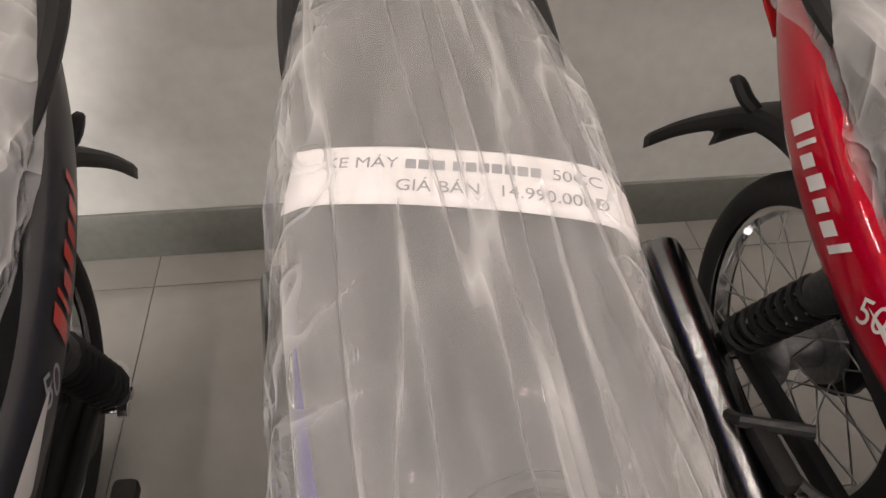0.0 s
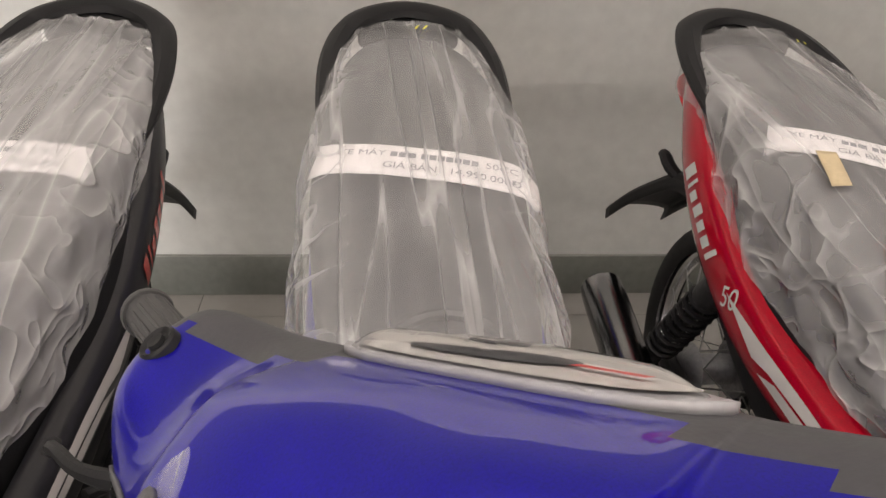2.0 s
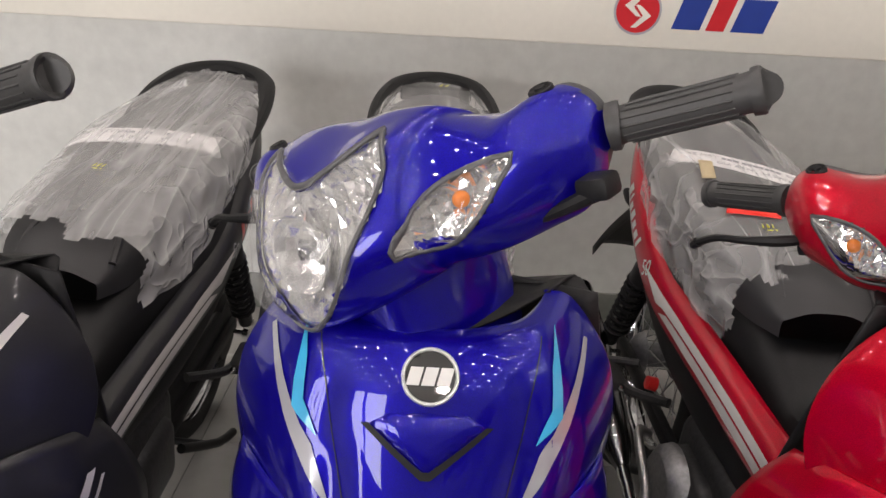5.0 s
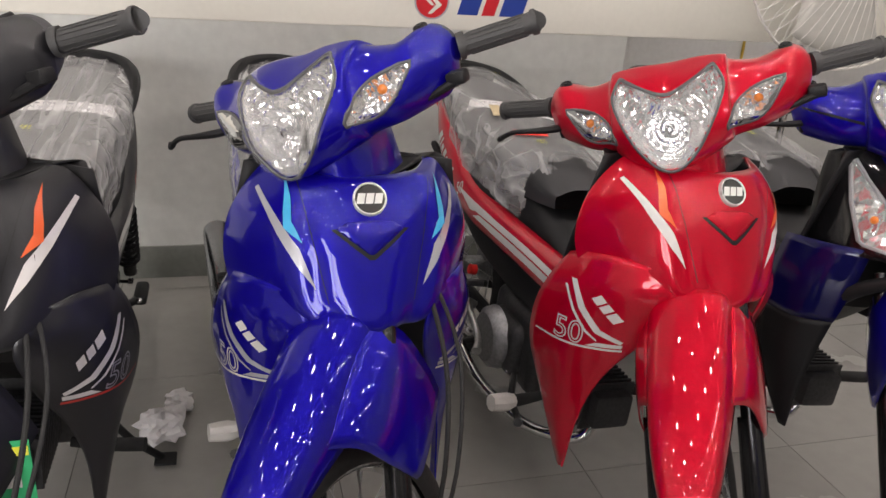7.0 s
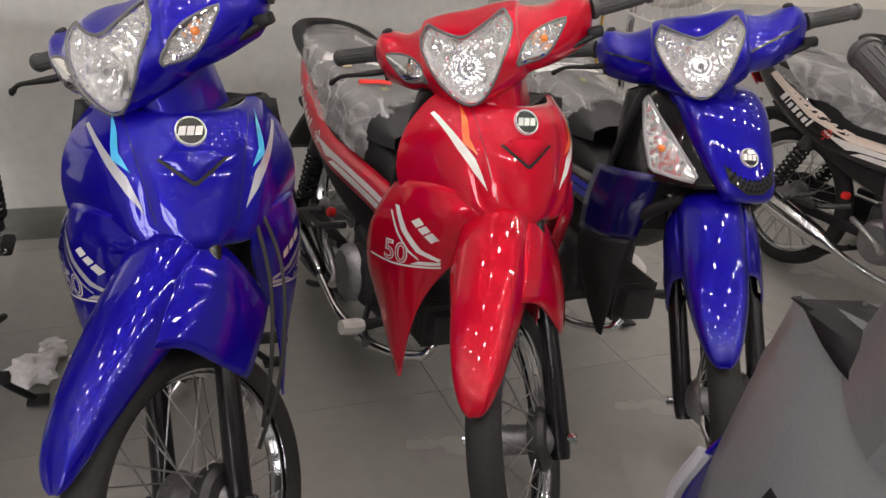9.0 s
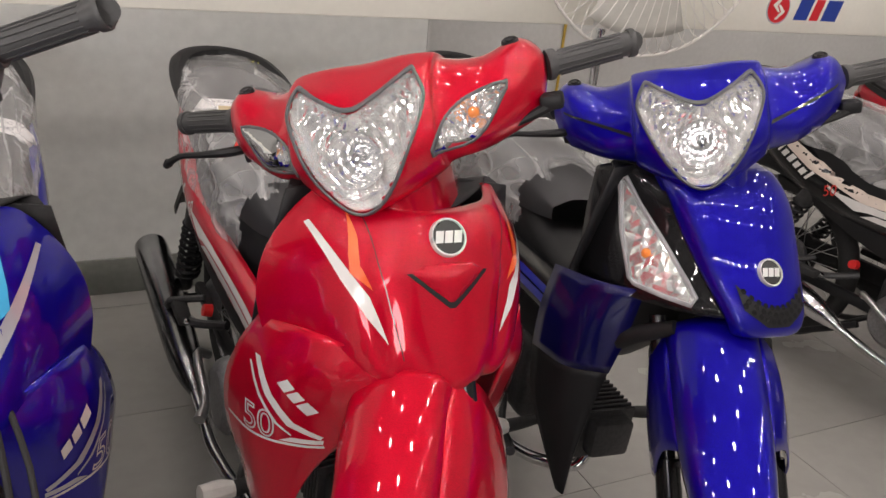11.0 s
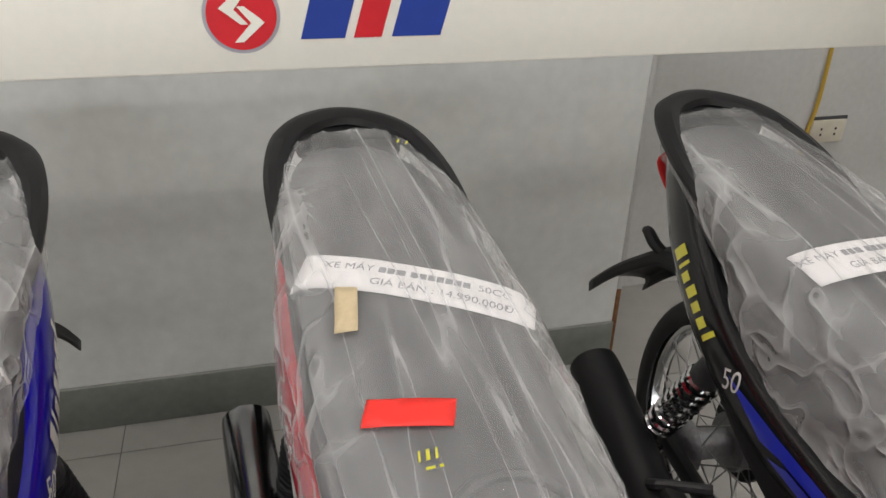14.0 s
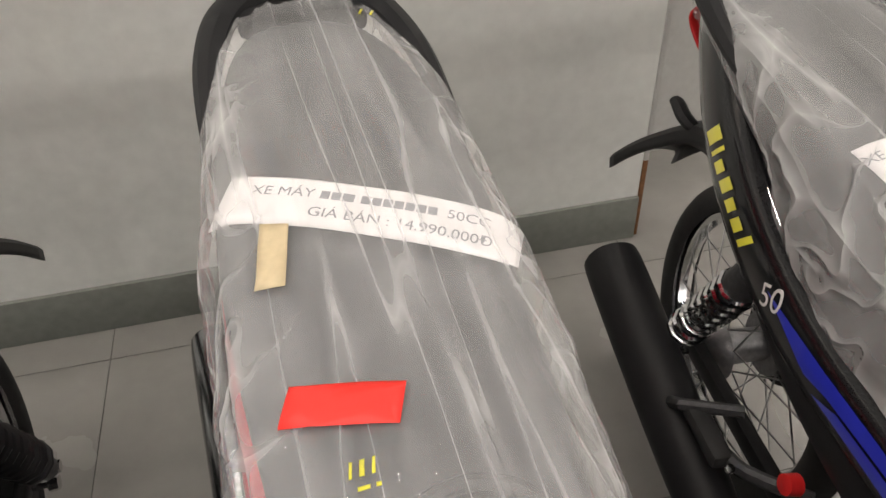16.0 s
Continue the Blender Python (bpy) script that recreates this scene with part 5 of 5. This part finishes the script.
part("string", tube([(0, 0, 0.044), (-0.005, 0.05, 0.10), (-0.01, 0.10, 0.165)], 0.0012, 6, 3), RUBBER, tag, "thin black string")

# ---- the room ----
FLOOR_X0, FLOOR_X1, FLOOR_Y0, FLOOR_Y1 = -3.99, 5.61, -4.628, 1.972
TILE_SIZE = 0.6
PANEL_Y, PANEL_END, BACK_Y = 1.478, 1.455, 1.82
floor = tagged(part("floor", box(-4.2, 5.8, -4.8, 2.2, -0.12, -0.003), GROUT), "grey polished floor tiles with thin dark joints", "floor", kind="structure")
wall_back = tagged(part("wall_north", box(-4.2, PANEL_END, PANEL_Y, PANEL_Y + 0.06, 0.0, 1.16), WALL), "grey painted panel wall behind the motorcycles", "wall", kind="structure")
tagged(part("wall_recess", box(PANEL_END - 1.0, 5.8, BACK_Y, BACK_Y + 0.1, 0.0, 3.2), WALL_WHITE), "pale painted wall of the recess", "wall", kind="structure")
tagged(part("wall_upper", box(-4.2, PANEL_END - 1.0, BACK_Y, BACK_Y + 0.1, 0.0, 3.2), WALL_WHITE), "pale painted upper wall", "wall", kind="structure")
tagged(part("baseboard", box(-4.2, PANEL_END, PANEL_Y - 0.012, PANEL_Y - 0.0002, 0.0, 0.122, 0.003), BASE), "dark grey green baseboard strip", "baseboard", kind="structure")
# upper part out of view, darkened so the handlebar covers mirror less of it
tagged(part("wall_north_top", box(-4.2, PANEL_END, PANEL_Y, PANEL_Y + 0.06, 1.16, 3.2), WALL_FAR), "unseen wall above the sign board, darkened against pale reflections", "wall", kind="structure")
tagged(part("sign_fascia", box(-4.2, 5.8, 1.03, 1.06, 0.953, 1.17, 0.004), SIGN_WHITE), "cream white sign board along the wall", "sign board", kind="structure")
tagged(part("ceiling", box(-4.2, 5.8, -4.8, 2.2, 3.2, 3.3), CEIL), "dark unseen ceiling", "ceiling", kind="structure")
tagged(part("wall_west", box(-4.3, -4.2, -4.8, 2.2, 0, 3.2), WALL_FAR), "darkened unseen side wall", "wall", kind="structure")
tagged(part("wall_east", box(5.8, 5.9, -4.8, 2.2, 0, 3.2), WALL_FAR), "darkened unseen side wall", "wall", kind="structure")
# unseen shop front: piers, lintel and open bays to the street, mostly closed for darker reflections
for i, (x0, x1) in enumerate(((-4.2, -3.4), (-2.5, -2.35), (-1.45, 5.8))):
    tagged(part("wall_south_%d" % (i + 1), box(x0, x1, -4.9, -4.8, 0, 2.6), WALL_FAR), "darkened unseen pier of the shop front", "wall", kind="structure")
tagged(part("wall_south_top", box(-4.2, 5.8, -4.9, -4.8, 2.6, 3.2), WALL_FAR), "darkened unseen lintel over the shop front", "wall", kind="structure")
tagged(part("ground", box(-40, 40, -40, -4.9, -0.15, -0.02), textured("pavement", (0.3, 0.3, 0.29), 0.8)), "grey street outside", "ground", kind="structure")

# daylight through the shop front
for x0, x1 in ((-3.4, -2.5), (-2.35, -1.45)):
    li = bpy.data.lights.new("daylight", "AREA")
    li.shape, li.size, li.size_y, li.energy, li.color = "RECTANGLE", x1 - x0, 2.5, 70.0, (1.0, 0.97, 0.94)
    lo = new("daylight", li)
    lo.matrix_basis = look(((x0 + x1) / 2, -4.78, 1.32), ((x0 + x1) / 2, 0, 1.32))

# ceiling lamps in rows, each a short rail of small bright spots
DOWN = emit_mat("lamp_glow", (1.0, 0.92, 0.85), 195.0)
lamp0 = None
for ix in range(8):
    for iy in range(9):
        px, py = -3.4 + ix * 1.15, -4.6 + iy * 0.7
        if lamp0 is None:
            lamp0 = thing("ceiling_lamp", "dark unseen ceiling lamp rail with two round spots", "lamp", Matrix.Translation((px, py, 3.2)), "ceiling spotlights")
            part("housing", box(-0.36, 0.36, -0.05, 0.05, -0.022, 0.0, 0.006), CEIL, lamp0)
            for s in (-1, 1):
                part("bulb", lathe([(0.0001, -0.026), (0.031, -0.0255), (0.035, -0.021)], (s * 0.28, 0, 0), (0, 0, 1), 20), DOWN, lamp0)
        else:
            copy_thing(lamp0, Matrix.Translation((px, py, 3.2)))

# signs on the fascia: a red ring mark and three slanted bars, as plain shapes
SIGN_RED = plain("sign_red", (0.62, 0.02, 0.03), 0.4)
SIGN_BLUE = plain("sign_blue", (0.02, 0.05, 0.30), 0.4)


def wall_logo(x):
    lg = thing("sign_logo", "red round mark and blue slanted bars on the sign board", "sign", Matrix.Translation((x, 1.0298, 1.032)), "marks on the sign board")
    m = frame_of((0, 0, 0), (1, 0, 0), (0, 0, 1))

    def flat(name, loops, mat, d):
        bm = flat_poly(loops, 1.0)
        bm.transform(Matrix.Translation((0, -d, 0)) @ m)
        part(name, bm, mat, lg, solid=0.0008, smooth=False)
    ring = lambda r, n=40: [(r * math.cos(t), r * math.sin(t)) for t in np.linspace(0, 2 * math.pi, n, endpoint=False)]
    flat("mark_edge", [ring(0.052)], SILVER_DECAL, 0.0010)
    flat("mark", [ring(0.047)], SIGN_RED, 0.0020)
    flat("mark_swoosh", [[(-0.03, 0.010), (0.0, 0.036), (0.012, 0.036), (-0.010, 0.008), (0.008, -0.012), (-0.002, -0.012), (-0.022, 0.004)], [(0.03, -0.010), (0.0, -0.036), (-0.012, -0.036), (0.012, -0.010), (-0.006, 0.012), (0.004, 0.012), (0.024, -0.004)]], SIGN_WHITE, 0.0030)
    for k, (x, w, mat) in enumerate(((0.078, 0.062, SIGN_BLUE), (0.153, 0.040, SIGN_RED), (0.208, 0.072, SIGN_BLUE))):
        flat("mark_bar", [[(x, -0.035), (x + w, -0.035), (x + w + 0.02, 0.035), (x + 0.02, 0.035)]], mat, 0.0010)
    return lg


wall_logo(0.57)
wall_logo(2.535)


# socket and its yellow cable in the recess
socket = thing("wall_socket", "cream plastic double wall socket with a yellow cable", "socket", Matrix.Translation((2.275, BACK_Y, 0.485)))
CREAM = plain("cream_plastic", (0.62, 0.58, 0.48), 0.4)
part("plate", box(-0.06, 0.06, -0.012, 0.0, -0.036, 0.036, 0.004), CREAM, socket)
part("back_box", box(-0.065, 0.065, -0.004, 0.0, 0.034, 0.046, 0.001), GREY_PLASTIC, socket)
for dx in (-0.025, 0.025):
    for k in (-1, 1):
        part("pin_hole", lathe([(0.0001, 0.0015), (0.0035, 0.0012), (0.004, 0)], (dx, -0.0122, k * 0.009), (0, -1, 0), 10), BLACK, socket)
part("cable", tube([(-0.075, -0.008, -0.09), (-0.073, -0.008, 0.0), (-0.06, -0.009, 0.10), (-0.062, -0.009, 0.30), (-0.06, -0.009, 0.7)], 0.006, 8, 4), plain("yellow_cable", (0.55, 0.36, 0.05), 0.5), socket, "yellow cable")
# rusty foot of the panel's end
RUST = textured("rust", (0.20, 0.09, 0.035), 0.85, grain=70, vary=0.4, bump=0.4)
tagged(part("panel_trim", box(PANEL_END - 0.0002, PANEL_END + 0.012, PANEL_Y - 0.004, PANEL_Y + 0.066, 0.22, 3.2, 0.002), WALL_WHITE), "painted steel end of the panel wall", "trim", kind="structure")
tagged(part("panel_trim_foot", box(PANEL_END - 0.0002, PANEL_END + 0.012, PANEL_Y - 0.004, PANEL_Y + 0.066, 0.0, 0.22, 0.002), RUST), "rusty foot of the panel wall's end", "trim", kind="structure")


def pedestal_fan(x, y, z_mid):
    """A pedestal fan with a wire cage, its head tilted a little down."""
    fan = thing("pedestal_fan", "white pedestal fan with a wire cage behind the motorcycles", "fan", Matrix.Translation((x, y, 0)))
    HX = 0.11
    white = plain("fan_white", (0.72, 0.70, 0.66), 0.4)
    part("pole", tube([(0, 0, 0.03), (0, 0, z_mid - 0.30)], 0.013, 14, 1), CHROME, fan, "chrome pole")
    part("base", lathe([(0.0001, 0.05), (0.06, 0.045), (0.19, 0.02), (0.21, 0.0), (0.0001, 0.0)], (0, 0, 0), (0, 0, 1), 32), white, fan)
    part("neck", tube([(0, 0, z_mid - 0.33), (0.02, 0.01, z_mid - 0.20), (HX, 0.06, z_mid - 0.06)], [0.024, 0.030, 0.034], 14, 2), white, fan)
    part("motor_housing", lathe([(0.0001, 0.17), (0.05, 0.16), (0.075, 0.10), (0.07, 0.02), (0.0001, 0.02)], (HX, 0, z_mid), (0, 1, 0), 24), white, fan)
    r = 0.395
    cage = part("cage", tube([(HX + r * math.cos(a), -0.045, z_mid + r * math.sin(a)) for a in np.linspace(0, 2 * math.pi, 49)], 0.0045, 6, 1, False), white, fan, "white wire cage")
    for k in range(60):
        a = 2 * math.pi * k / 60
        c, s = math.cos(a), math.sin(a)
        part("cage_wire", tube([(HX + 0.04 * c, -0.115, z_mid + 0.04 * s), (HX + 0.12 * c, -0.112, z_mid + 0.12 * s), (HX + 0.33 * c, -0.09, z_mid + 0.33 * s), (HX + r * c, -0.045, z_mid + r * s), (HX + 0.33 * c, 0.0, z_mid + 0.33 * s), (HX + 0.07 * c, 0.02, z_mid + 0.07 * s)], 0.0016, 4, 2, False), white, cage)
    part("cage_badge", lathe([(0.0001, 0.122), (0.045, 0.118), (0.05, 0.11)], (HX, 0, z_mid), (0, -1, 0), 24), white, cage)
    blade = plain("fan_blade_clear", (0.55, 0.54, 0.50), 0.3)
    for k in range(3):
        a0 = 2 * math.pi * k / 3 + 0.4
        rows = [[(HX + rr * math.cos(a0 + da), -0.04 - 0.03 * da, z_mid + rr * math.sin(a0 + da)) for da in (-0.42, -0.2, 0.05, 0.3, 0.5)] for rr in (0.04, 0.13, 0.24, 0.345)]
        part("blade", loft(rows, 3, 3), blade, fan, "pale plastic fan blade", solid=0.002)
    return fan


pedestal_fan(1.70, 0.84, 1.30)

# scraps of white packing paper on the floor
for x, y, r, sd in ((-0.20, 0.47, 0.045, 1), (-0.165, 0.60, 0.03, 2)):
    bm = bmesh.new()
    bmesh.ops.create_icosphere(bm, subdivisions=3, radius=r)
    for v in bm.verts:
        n = noise.noise(v.co * 30 + Vector((sd, 0, 0)))
        v.co = Vector((v.co.x, v.co.y, v.co.z * 0.7)) * (1 + 0.4 * n + 0.9 * abs(noise.noise(v.co * 65 + Vector((0, sd, 0)))))
    lo = min(v.co.z for v in bm.verts)
    ob = part("paper_scrap", bm, PAPER, None, smooth=False)
    ob.matrix_basis = Matrix.Translation((x, y, -lo))
    tagged(ob, "crumpled white packing paper scrap on the floor", "paper")

# floor tiles
tile_bm = box(0.001, TILE_SIZE - 0.001, 0.001, TILE_SIZE - 0.001, -0.003, 0.0)
tile_me = bpy.data.meshes.new("floor_tile")
tile_bm.to_mesh(tile_me)
tile_bm.free()
tile_me.materials.append(TILE)
for i in range(16):
    for j in range(11):
        t = new("floor_tile", tile_me)
        t.parent = floor
        t.matrix_basis = Matrix.Translation((FLOOR_X0 + i * TILE_SIZE, FLOOR_Y0 + j * TILE_SIZE, 0))
